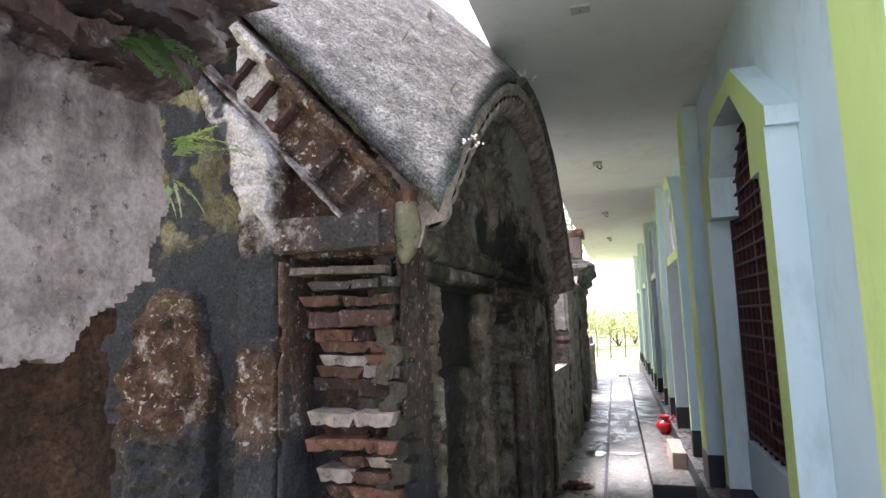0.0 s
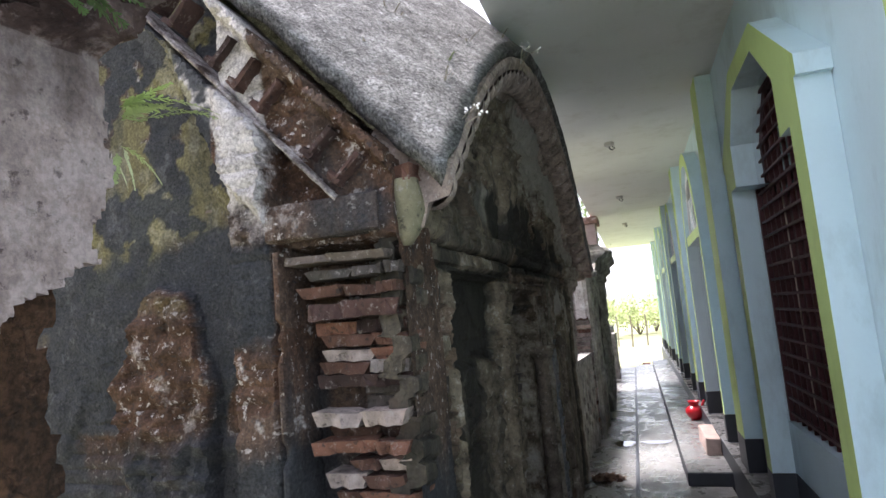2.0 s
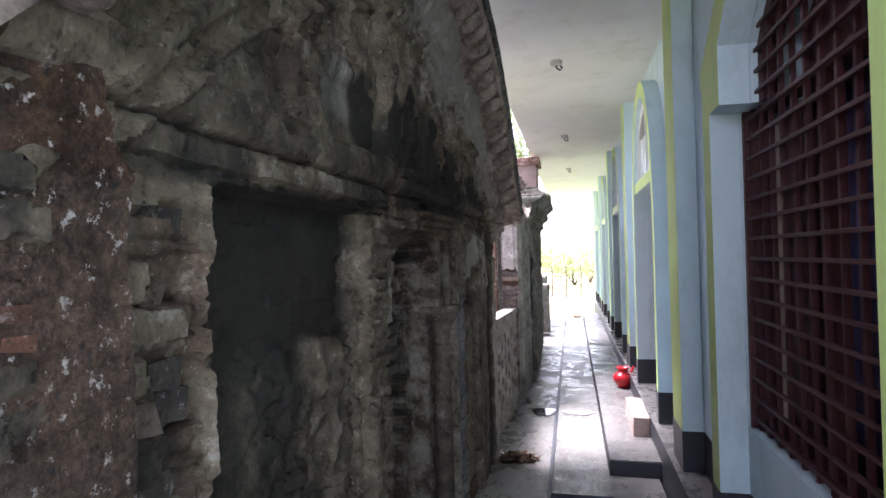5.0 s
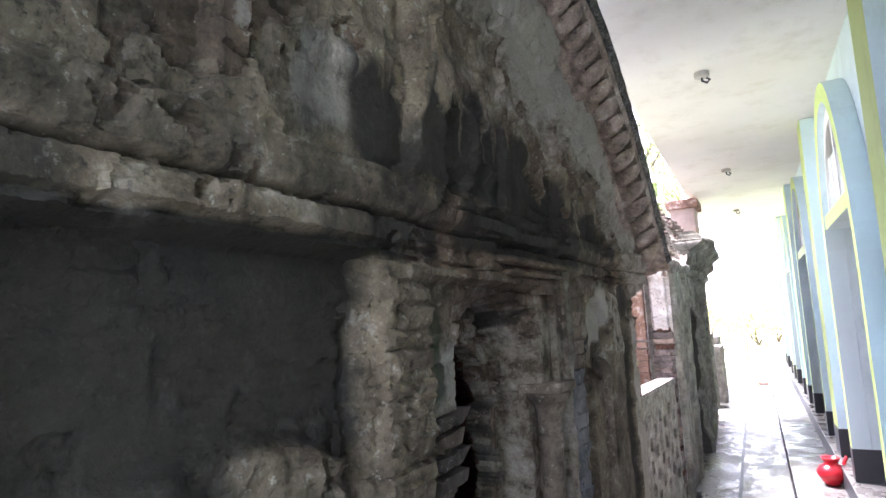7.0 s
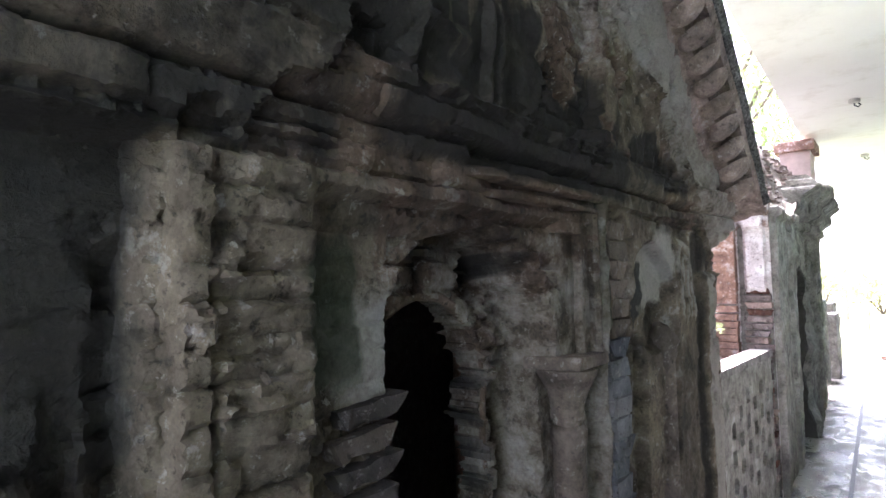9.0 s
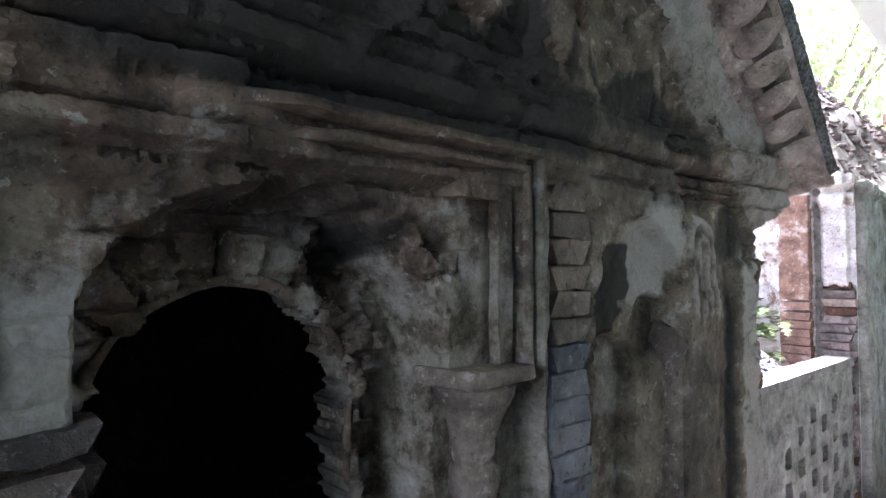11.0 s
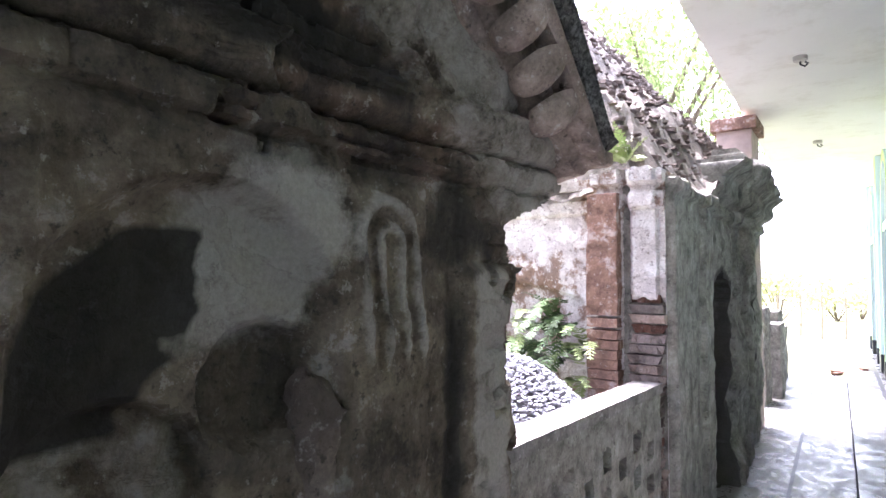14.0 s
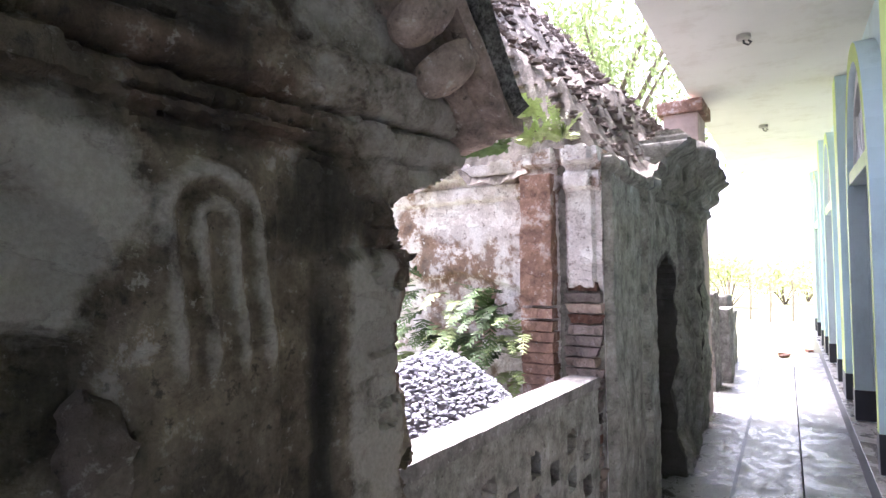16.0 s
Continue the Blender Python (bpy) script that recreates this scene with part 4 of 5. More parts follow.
    pale += pil * (0.3 * sm(1.75, 1.95, z + 0.1 * n) + 0.16 * sm(1.65, 1.75, z))
    firm = pil + coat
    return (max(0, soot_shade), moss, pale, (0.3 * loss((x, 9.3, z), 0.02) - 0.05) * (1 - firm) - 0.3 * firm + 0.12 * stump)


relief("gable_wall", lambda u, v, d: (u, YA - d, v), -2.9, -0.615, LOW - 0.05, 3.75, 0.0135, g_depth,
       lambda x, z: z < gable_top(x) + 0.03 and z < 3.72, g_stain, M_GABLE, temple, 0.28, "weathered end wall with stained plaster and bare brick")

on_gable = lambda u, v, d: (u, YA - d, v)
moulding("raking_fillet", [(-1.75, gable_top(-1.75) - 0.285), (-0.7, gable_top(-0.7) - 0.285)], 0.02, 0.06, on_gable, lambda x, z: (0.1, 0, 0.26), M_GABLE, temple, "thin raking fillet of pale plaster")
moulding("slab_band", [(-1.045, 1.79), (-0.66, 1.785)], 0.115, 0.055, on_gable, lambda x, z: (0.36 * sm(-0.98, -0.8, x + 0.1 * fbm((x, 1, z), 6)), 0.0, 0.16 * sm(-0.86, -0.95, x)), M_GABLE, temple, "flat plaster band over the brick niche", 4, True, 0.2)
moulding("niche_edge", [(-1.02, 1.7), (-1.02, LOW)], 0.03, 0.05, on_gable, g_stain, M_GABLE, temple, "", 6)



def c_depth(y, z):
    n = fbm((17, y, z), 4, 4)
    c = math.floor((z + 0.02 * n) / 0.062)
    r = noise.cell(Vector((c * 2.7, math.floor(y / 0.09 + (c % 2) * 0.5) * 1.9, 7.5)))
    return 0.03 * r + 0.012 * n - 0.02 * groove(z + 0.02 * n, 0.062, 0.012) - 0.02


relief("corner_face", lambda u, v, d: (-0.6 + d, u, v), YA + 0.004, 1.86, LOW - 0.05, 1.74, 0.008, c_depth, lambda y, z: True,
       lambda y, z: (0.46 + 0.2 * fbm((3, y, z), 3, 3), 0.05, 0.0, 0.1), M_FACADE, temple, 0.06, "eroded sooty brick corner")

# ---- the near ruined wall ----
near = thing("ruined_wall", "broken plastered brick wall with an overhanging dark brick cornice", "wall")


def n_edge(y):
    return 1.465 + 0.05 * sm(0.62, 0.67, y) + 0.035 * sm(0.71, 0.76, y) + 0.035 * fbm((7, y, 1.5), 5, 4) - 0.1 * sm(0.5, 0.1, y)


def n_depth(y, z):
    n, fine = fbm((7, y, z), 2.6, 5), fbm((7, y, z), 16, 3)
    d = 0.004 * n + 0.003 * fine
    # overhanging courses of dark brick, each further out and broken
    e = z + 0.035 * n - 0.05 * sm(0.3, 0.8, y)
    c = math.floor(e / 0.058)
    r = noise.cell(Vector((c * 1.7, math.floor(y / 0.13 + (c % 2) * 0.5) * 2.1, 3.5)))
    over = sm(1.84, 1.86, e)
    d += over * (0.04 + 0.035 * n + 0.016 * fine + 0.022 * r - 0.02 * groove(e, 0.058, 0.011)) + 0.045 * sm(1.915, 1.925, e) + 0.05 * sm(2.03, 2.04, e)
    return d


def n_stain(y, z):
    n = fbm((8, y, z), 2, 4)
    # overhang darker in patches, with a faintly darker band just below it
    soot_shade = 0.3 * sm(1.86, 1.92, z) * sm(-0.1, 0.2, n) + 0.14 * win(1.76, 1.88, z + 0.1 * n, 0.05)
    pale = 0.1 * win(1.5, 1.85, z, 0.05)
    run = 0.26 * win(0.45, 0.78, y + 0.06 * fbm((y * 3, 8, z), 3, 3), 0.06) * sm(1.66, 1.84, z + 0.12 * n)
    return (max(0, soot_shade + run + 0.1 * sm(1.9, 1.95, z)), 0.05, pale * (1 - sm(1.82, 1.86, z)), 0.5 * sm(1.86, 1.88, z + 0.04 * n))


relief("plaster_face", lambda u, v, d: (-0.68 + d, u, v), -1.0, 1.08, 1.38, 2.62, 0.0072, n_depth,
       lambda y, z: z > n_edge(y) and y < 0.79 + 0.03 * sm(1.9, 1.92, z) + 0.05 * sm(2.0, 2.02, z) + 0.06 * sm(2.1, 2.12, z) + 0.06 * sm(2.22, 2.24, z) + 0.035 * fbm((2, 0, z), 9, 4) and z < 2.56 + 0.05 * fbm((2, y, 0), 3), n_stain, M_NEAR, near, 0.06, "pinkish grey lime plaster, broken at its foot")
relief("earth_core", lambda u, v, d: (-0.72 + d, u, v), -1.2, 0.78, LOW - 0.05, 2.2, 0.013, lambda y, z: 0.02 * fbm((4, y, z), 3, 5) + 0.008 * fbm((4, y, z), 16, 3),
       lambda y, z: y < 0.74 + 0.03 * fbm((4, 0, z), 5, 3), lambda y, z: (0.12 + 0.2 * (1 - sm(0.9, 1.35, z)), 0.03, 0.0), M_EARTH, near, 0.46, "brown eroded brick core")

# ---- pierced parapet ----
parapet = thing("parapet", "low grey cement parapet pierced with small holes", "parapet")
PA, PB = Vector((-0.745, 5.98, 0)), Vector((-0.68, 7.47, 0))
PM = Matrix.Translation(PA) @ Matrix.Rotation(math.atan2(-(PB.x - PA.x), PB.y - PA.y), 4, "Z")
plen = (PB - PA).length


def hole(u, z):
    """Staggered openings one brick wide."""
    for k in range(6):
        if abs(u - 0.44 - 0.17 * k) < 0.036:
            for r in range(4):
                if abs(z - (0.7 if k % 2 == 0 else 0.622) + 0.155 * r) < 0.036:
                    return True
    return False


bm_ob = relief("body", lambda u, v, d: tuple(PM @ Vector((d, u, v))), 0.0, plen, LOW - 0.05, 0.87, 0.012,
               lambda u, z: 0.004 * fbm((3, u, z), 5), lambda u, z: not hole(u, z), lambda u, z: (0.12 * (1 - sm(0.0, 0.6, z)), 0.1, 0.0), M_RUIN, parapet, 0.1)
b = boxed(-0.12, 0.014, -0.02, plen + 0.02, 0.87, 0.915)
bmesh.ops.subdivide_edges(b, edges=[e for e in b.edges if e.calc_length() > 0.5], cuts=60, use_grid_fill=True)
bmesh.ops.subdivide_edges(b, edges=[e for e in b.edges if e.calc_length() > 0.1], cuts=4, use_grid_fill=True)
for v in b.verts:
    n = fbm(v.co, 11, 4)
    v.co += Vector((0.006 * n, 0, 0.006 * n))
cop = part("coping", b, M_COPING, parapet, "pale worn cement top")
cop.matrix_basis = PM

# ---- the second ruin ----
ruin = thing("ruined_shrine", "grey plastered ruined shrine with dark pointed doorway and rubble roof", "ruin")
RX, RY0, RY1 = -0.67, 7.46, 10.9


def r_depth(y, z):
    n, fine = fbm((11, y, z), 2.2, 5), fbm((11, y, z), 13, 3)
    d = 0.012 * n + 0.006 * fine
    d += 0.03 * win(7.46, 8.15, y, 0.012) * (1 - sm(1.9, 1.95, z)) + 0.03 * win(7.46, 7.62, y, 0.01)
    d += 0.05 * win(8.2, 8.42, y, 0.01) + 0.04 * win(9.4, 9.62, y, 0.01) + 0.05 * win(9.9, 10.06, y, 0.01)
    d += (0.1 * sm(1.92, 2.02, z) + 0.1 * sm(2.1, 2.2, z) - 0.12 * sm(2.26, 2.4, z) + 0.05 * n) * sm(8.6, 8.64, y) + 0.04 * win(1.86, 1.94, z, 0.01)
    return d


def r_top(y):
    return 1.95 + 0.3 * sm(8.5, 8.66, y) + 0.12 * sm(9.0, 9.05, y) - 0.15 * sm(10.2, 10.6, y) + 0.03 * fbm((6, y, 0), 4, 4)


def r_keep(y, z):
    a = abs(y - 8.93)
    if a < 0.37 and z < 1.0 + 0.47 * math.sqrt(max(0, 1 - (a / 0.37) ** 1.4)):
        return False
    a = abs(y - 10.33)
    if a < 0.2 and z < 0.95 + 0.35 * math.sqrt(max(0, 1 - (a / 0.2) ** 1.4)):
        return False
    return z < r_top(y)


# the 0.45 round the openings paints the shade of their reveals
relief("front_wall", lambda u, v, d: (RX + d, u, v), RY0, RY1, LOW - 0.05, 2.6, 0.02, r_depth, r_keep,
       lambda y, z: (0.1 + 0.14 * (1 - sm(0.0, 0.7, z)) + (0.45 if any(not r_keep(y + e, z + f) for e, f in ((0.05, 0), (-0.05, 0), (0, -0.05))) and z < 1.6 else 0), 0.14, 0.0), M_RUIN, ruin, 0.35, "grey streaked plaster front with a dark doorway")


def s_depth(x, z):
    n, fine = fbm((x, 13, z), 2.4, 5), fbm((x, 13, z), 15, 3)
    d = 0.008 * n + 0.004 * fine
    d -= 0.14 * (1 - sm(-1.04, -1.02, x)) + 0.05 * win(-0.865, -0.835, x, 0.008)
    d += 0.03 * win(1.78, 1.86, z, 0.008) + 0.05 * win(1.9, 2.0, z, 0.008)
    d += 0.02 * win(-0.82, -0.69, x, 0.006) * sm(1.3, 1.32, z)
    d -= 0.05 * win(-0.83, -0.66, x, 0.01) * (1 - sm(1.28 + 0.06 * n, 1.34 + 0.06 * n, z))
    d -= 0.03 * (1 - sm(-1.08, -1.05, x)) * (1 - sm(1.3 + 0.15 * n, 1.34 + 0.15 * n, z))
    return d


relief("side_wall", lambda u, v, d: (u, RY0 - 0.02 - d, v), -3.2, -0.655, LOW - 0.05, 2.05, 0.014, s_depth,
       lambda x, z: z < 1.98 + 0.03 * fbm((x, 0, 4), 4), lambda x, z: (0.05 + 0.1 * (1 - sm(0.6, 1.2, z)), 0.1 * win(1.8, 2, z, 0.05) + 0.15 * (1 - sm(0.9, 1.3, z)), 0.12 * (1 - sm(-1.05, -1.0, x)) * sm(1.2, 1.5, z)), M_PATCH, ruin, 0.3,
       "whitewashed wall flaking to red brick")
# box added behind the doorway to keep daylight out; top and sides unseen
part("inner_back_wall", boxed(-1.5, -1.4, 7.8, 10.7, LOW, 1.92), M_BRICKSOOT, ruin)
part("inner_ceiling", boxed(-1.5, -0.8, 7.8, 10.7, 1.82, 1.88), M_BRICKSOOT, ruin)
part("inner_side_wall", boxed(-1.5, -0.8, 7.75, 7.85, LOW, 1.9), M_BRICKSOOT, ruin)
part("inner_side_wall", boxed(-1.5, -0.8, 10.6, 10.7, LOW, 1.9), M_BRICKSOOT, ruin)
part("far_wall", boxed(-3.0, -0.95, 10.75, 10.9, LOW, 2.1), M_BRICK, ruin)

# rubble mound on top
verts, faces, cols = [], [], []
NX, NY = 70, 80
for i in range(NY + 1):
    y = 7.5 + 3.35 * i / NY
    for j in range(NX + 1):
        x = -0.6 - 2.6 * j / NX
        s = sm(0.0, 0.3, y - 7.5) * sm(0, 0.25, 10.95 - y)
        h = 1.93 + s * (0.5 * sm(-0.62, -1.0, x) + 1.05 * sm(-0.9, -2.0, x) + 0.25 * sm(8.0, 9.0, y))
        st = 0.06 * math.floor((h + 0.05 * fbm((x, y, 3), 3)) / 0.06)
        h = 0.5 * h + 0.5 * st + 0.07 * fbm((x, y, 1), 3.5, 4) + 0.03 * fbm((x, y, 1), 13, 3)
        verts.append((x, y, h))
        cols.append((0.05, 0.06, 0.1))
for i in range(NY):
    for j in range(NX):
        a = i * (NX + 1) + j
        faces.append((a, a + 1, a + NX + 2, a + NX + 1))
me = bpy.data.meshes.new("rubble_mound")
me.from_pydata(verts, [], faces)
me.materials.append(M_RUIN)
ob = new("rubble_mound", me)
ob.parent = ruin
ob["label"] = "collapsed stepped brick roof"

# ---- gravel heap behind the parapet ----
rnd = random.Random(5)


def heap_z(x, y):
    return -0.15 + 1.24 * max(0, 1 - math.hypot((x + 1.2) / 1.1, (y - 6.85) / 1.15) ** 1.35) + 0.02 * fbm((x, y, 0), 4)


verts, faces = [], []
for i in range(41):
    for j in range(41):
        x, y = -2.5 + 1.75 * i / 40, 6.0 + 1.4 * j / 40
        verts.append((x, y, heap_z(x, y) - 0.02))
for i in range(40):
    for j in range(40):
        a = i * 41 + j
        faces.append((a, a + 41, a + 42, a + 1))
for _ in range(13000):
    x, y = rnd.uniform(-2.3, -0.78), rnd.uniform(6.05, 7.38)
    r = rnd.uniform(0.006, 0.015)
    m = pose(x, y, heap_z(x, y) - 0.004, rnd.uniform(-22, 22), rnd.uniform(-22, 22), rnd.uniform(0, 360))
    o = len(verts)
    for c in ((-1.2, -1, -.3), (1.2, -.8, -.3), (1, 1, -.3), (-.9, 1, -.3), (-.9, -.8, .25), (1, -.6, .3), (.8, .8, .22), (-1, .7, .3)):
        verts.append(tuple(m @ Vector([v * r * rnd.uniform(0.7, 1.3) for v in c])))
    faces += [(o, o + 3, o + 2, o + 1), (o + 4, o + 5, o + 6, o + 7), (o, o + 1, o + 5, o + 4), (o + 1, o + 2, o + 6, o + 5), (o + 2, o + 3, o + 7, o + 6), (o + 3, o, o + 4, o + 7)]
me = bpy.data.meshes.new("gravel_heap")
me.from_pydata(verts, [], faces)
me.materials.append(M_STONE)
tagged(new("gravel_heap", me), "heap of blue-grey stone chips behind the parapet", "gravel", kind="stuff")

# ---- bare bricks of the temple ----
B_RED = brick_set(M_BRICK, l=0.2, d=0.1, h=0.042, worn=0.017)
B_PALE = brick_set(M_BRICKPALE, l=0.2, d=0.1, h=0.042, worn=0.015)
B_SOOT = brick_set(M_BRICKSOOT, l=0.2, d=0.1, h=0.042, worn=0.017)
M_BRICKBLUE = plain("blue_washed_brick", (0.2, 0.215, 0.23), 0.45, 0.9, 14, 0.8)
B_BLUE = brick_set(M_BRICKBLUE, l=0.2, d=0.1, h=0.042)
M_BRICKDARK = plain("blackened_red_brick", (0.085, 0.05, 0.042), 0.5, 0.92, 14, 0.8)
M_BRICKWORN = plain("plaster_smeared_brick", (0.26, 0.215, 0.17), 0.5, 0.92, 14, 0.8)
B_WORN = brick_set(M_BRICKWORN, l=0.2, d=0.1, h=0.042, worn=0.014)
B_DARK = brick_set(M_BRICKDARK, l=0.2, d=0.1, h=0.042, worn=0.018)
rnd = random.Random(21)
niche = thing("brick_infill", "rows of eroded red bricks filling a niche", "bricks")
COURSES = [(1.652, 0.6, 0.06, "soot_shade", 0.0), (1.604, 0.75, 0.052, "soot_shade", 0.05), (1.548, 0.85, 0.045, "red", 0.04), (1.482, 1.25, 0.045, "pale", 0.05)]
COURSES += [(1.436 - 0.041 * k, 0.95, -0.012 + 0.006 * (k % 2), ("dark", "red", "mixed", "red", "dark")[k], 0.06) for k in range(5)]
COURSES += [(1.168, 1.05, 0.05, "white", 0.06), (1.125, 0.8, -0.03, "dark", 0.07), (1.09, 0.9, 0.042, "red", 0.06), (1.04, 0.85, 0.01, "pale", 0.14)]
COURSES += [(0.99 - 0.05 * k, 1.0, 0.012 + 0.01 * (k % 2), ("pale", "mixed", "red")[k % 3], 0.07 + 0.03 * (k % 2)) for k in range(22)]
for z, tall, jut, sort, inset in COURSES:
    x = -0.985 + inset + rnd.uniform(-0.008, 0.012)
    while x < -0.64:
        l = min(rnd.uniform(0.08, 0.2), -0.615 - x - rnd.uniform(0, 0.02))
        if l < 0.04:
            break
        bold = rnd.random()
        kit = dict(soot_shade=B_SOOT, red=B_RED if bold < 0.75 else B_PALE, dark=B_DARK if bold < 0.7 else B_RED, white=B_PALE, pale=B_PALE if bold < 0.6 else B_DARK, mixed=B_PALE if bold < 0.4 else B_RED)[sort]
        m = Matrix.Translation((x + l / 2, 1.785 - jut + rnd.uniform(-0.008, 0.008), z + rnd.uniform(-0.003, 0.003))) @ Matrix.Rotation(radians(90 + rnd.uniform(-3, 3)), 4, "Z") @ Matrix.Rotation(radians(rnd.uniform(-2, 2)), 4, "X") @ Matrix.Diagonal((1.0, l / 0.2, tall * rnd.uniform(0.9, 1.05), 1))
        lay(kit, m, niche, rnd)
        x += l + 0.003

# first pier of the front: uneven dark courses
pier = thing("brick_pier", "eroded brick pier with sooty uneven courses", "bricks")
z = LOW
while z < 1.58:
    y = 1.8 + rnd.uniform(-0.03, 0.03)
    while y < 2.16:
        l = min(rnd.uniform(0.1, 0.2), 2.21 - y)
        m = Matrix.Translation((-0.736 + rnd.uniform(-0.012, 0.01), y + l / 2, z)) @ Matrix.Rotation(radians(rnd.uniform(-3, 3)), 4, "Z") @ Matrix.Rotation(radians(rnd.uniform(-3, 3)), 4, "X") @ Matrix.Diagonal((1, l / 0.21, rnd.uniform(1.3, 1.6), 1))
        if rnd.random() < 0.8:
            lay(B_SOOT, m, pier, rnd)
        y += l + 0.006
    z += 0.068

# stacked brick strip between doorway bay and niche bay
strip = thing("brick_strip", "narrow stack of flat bricks, blue-grey washed below", "bricks")
z = LOW
while z < 1.6:
    m = Matrix.Translation((-0.716 + rnd.uniform(-0.006, 0.006), 4.613 + rnd.uniform(-0.004, 0.004), z)) @ Matrix.Rotation(radians(rnd.uniform(-2, 2)), 4, "X") @ Matrix.Diagonal((1, 0.72, 1.48, 1))
    lay(B_BLUE if z < 1.22 else B_WORN, m, strip, rnd)
    z += 0.064

# broken bricks round the doorway
arch_bricks = thing("arch_bricks", "broken brick edge round the black doorway", "bricks")
for side in (-1,):
    z = 0.0
    while z < 1.14:
        jut = rnd.uniform(0, 0.03)
        m = Matrix.Translation((-0.875 + rnd.uniform(-0.01, 0.02), DC + side * (0.305 - jut), z)) @ Matrix.Rotation(radians(rnd.uniform(-4, 4)), 4, "X") @ Matrix.Diagonal((1, 0.6, 1.2, 1))
        lay(B_SOOT, m, arch_bricks, rnd)
        z += 0.057
for y, z, l, kit in ((3.52, 1.17, 0.85, B_SOOT), (3.5, 1.115, 0.75, B_SOOT), (3.51, 1.06, 0.8, B_SOOT), (3.5, 1.0, 0.75, B_SOOT)):
    m = Matrix.Translation((-0.762, y + 0.015, z)) @ Matrix.Rotation(radians(4), 4, "X") @ Matrix.Diagonal((0.9, l, 0.9, 1))
    lay(kit, m, arch_bricks, rnd)

path = [(-0.868, DC - DW - 0.014, z) for z in np.linspace(0.0, DT, 14)] + [(-0.868, DC - (DW + 0.014) * math.cos(a), DT + (DW + 0.014) * math.sin(a)) for a in np.linspace(0.12, math.pi - 0.12, 16)] + [(-0.868, DC + DW + 0.014, z) for z in np.linspace(DT, 0.0, 14)]
b = tube(bmesh.new(), path, [0.01 + 0.008 * fbm(p, 14, 2) for p in path], 8)
for v in b.verts:
    n = fbm(v.co, 16, 3)
    v.co += Vector((0.012 * n, 0.01 * n, 0.008 * n))
part("arch_edge", b, M_FACADE, temple, smooth=True)

# colonnettes with bell capitals
SHAFT = [(0.075, 0.0), (0.075, 0.1), (0.06, 0.12), (0.066, 0.17), (0.05, 0.2), (0.048, 0.95), (0.056, 0.97), (0.056, 0.995), (0.046, 1.01)]
CAP = [(0.046, 0.0), (0.052, 0.02), (0.048, 0.05), (0.062, 0.1), (0.085, 0.14), (0.09, 0.16), (0.085, 0.165)]
for cx, cy, h in ((-0.715, 4.32, 1.01), (-0.728, 5.24, 1.16)):
    col = thing("colonnette", "weathered grey plaster colonnette against the temple front", "column", "colonnettes of the temple front")
    for name, piece in (("base", SHAFT[:5]), ("shaft", SHAFT[4:])):
        b = lathe(bmesh.new(), [(r, z * (h - LOW) / 1.01) for r, z in piece], cx, cy, LOW, 18)
        for v in b.verts:
            n = fbm(v.co, 9, 3)
            v.co.x += 0.006 * n
            v.co.y += 0.006 * n
        part(name, b, M_COLUMN, col, smooth=True)
    if cy > 5:
        b = lathe(bmesh.new(), [(0.045, -0.12), (0.052, -0.06), (0.062, 0.0), (0.056, 0.05), (0.036, 0.08), (0.012, 0.09)], cx - 0.005, cy, h, 22, 1.3)
        bmesh.ops.subdivide_edges(b, edges=b.edges[:], cuts=1, use_grid_fill=True)
        for v in b.verts:
            n = fbm(v.co, 9, 4)
            v.co += Vector((0.03 * n, 0.04 * n, 0.03 * n))
        part("broken_head", b, M_BRICKSOOT, col, "brown crumbling stump of a capital", True)
        continue
    b = lathe(bmesh.new(), CAP, cx, cy, h, 18)
    box(b, cx - 0.09, cx + 0.085, cy - 0.095, cy + 0.095, h + 0.165, h + 0.2, 0.008)
    for v in b.verts:
        n = fbm(v.co, 11, 3)
        v.co += Vector((0.007 * n, 0.007 * n, 0.004 * n))
    part("capital", b, M_COLUMN, col)

# gable: brackets under the roof edge, plaster lump at the corner
for i in (0, 1, 3, 4, 5, 7, 8, 10):
    x = -0.7 - 0.085 * i
    b = bmesh.new()
    box(b, -0.009, 0.009, -0.035, 0.05, -0.1, 0.0, 0.003)
    box(b, -0.035, 0.012, -0.035, 0.05, -0.115, -0.095, 0.003)
    for v in b.verts:
        v.co += Vector([rnd.uniform(-0.005, 0.005) for _ in range(3)])
    ob = part("gable_bracket", b, M_BRICKDARK, temple)
    ob.matrix_basis = Matrix.Translation((x, 1.675, gable_top(x) - 0.06)) @ Matrix.Rotation(radians(47), 4, "Y")
b = lathe(bmesh.new(), [(0.012, 0.0), (0.03, 0.03), (0.046, 0.09), (0.052, 0.15), (0.045, 0.19), (0.016, 0.2)], -0.6, 1.735, 1.68, 16)
for v in b.verts:
    n = fbm(v.co, 8, 3)
    v.co += Vector((0.022 * n, 0.022 * n, 0.014 * n))
M_LUMP = plain("green_stained_plaster", (0.19, 0.19, 0.125), 0.5, 0.9, 14, 0.8)
part("plaster_lump", b, M_LUMP, temple, "green-stained lump of plaster on the corner", True)
m = Matrix.Translation((-0.61, 1.76, 1.865)) @ Matrix.Rotation(radians(75), 4, "Z") @ Matrix.Diagonal((1, 0.6, 1.2, 1))
lay(B_RED, m, temple, rnd, "loose_brick")

# dark bricks of the near wall's cornice
for i in range(70):
    y = 0.08 + rnd.random() * 0.73
    z = rnd.choice((1.895, 1.95, 2.005, 2.06, 2.115))
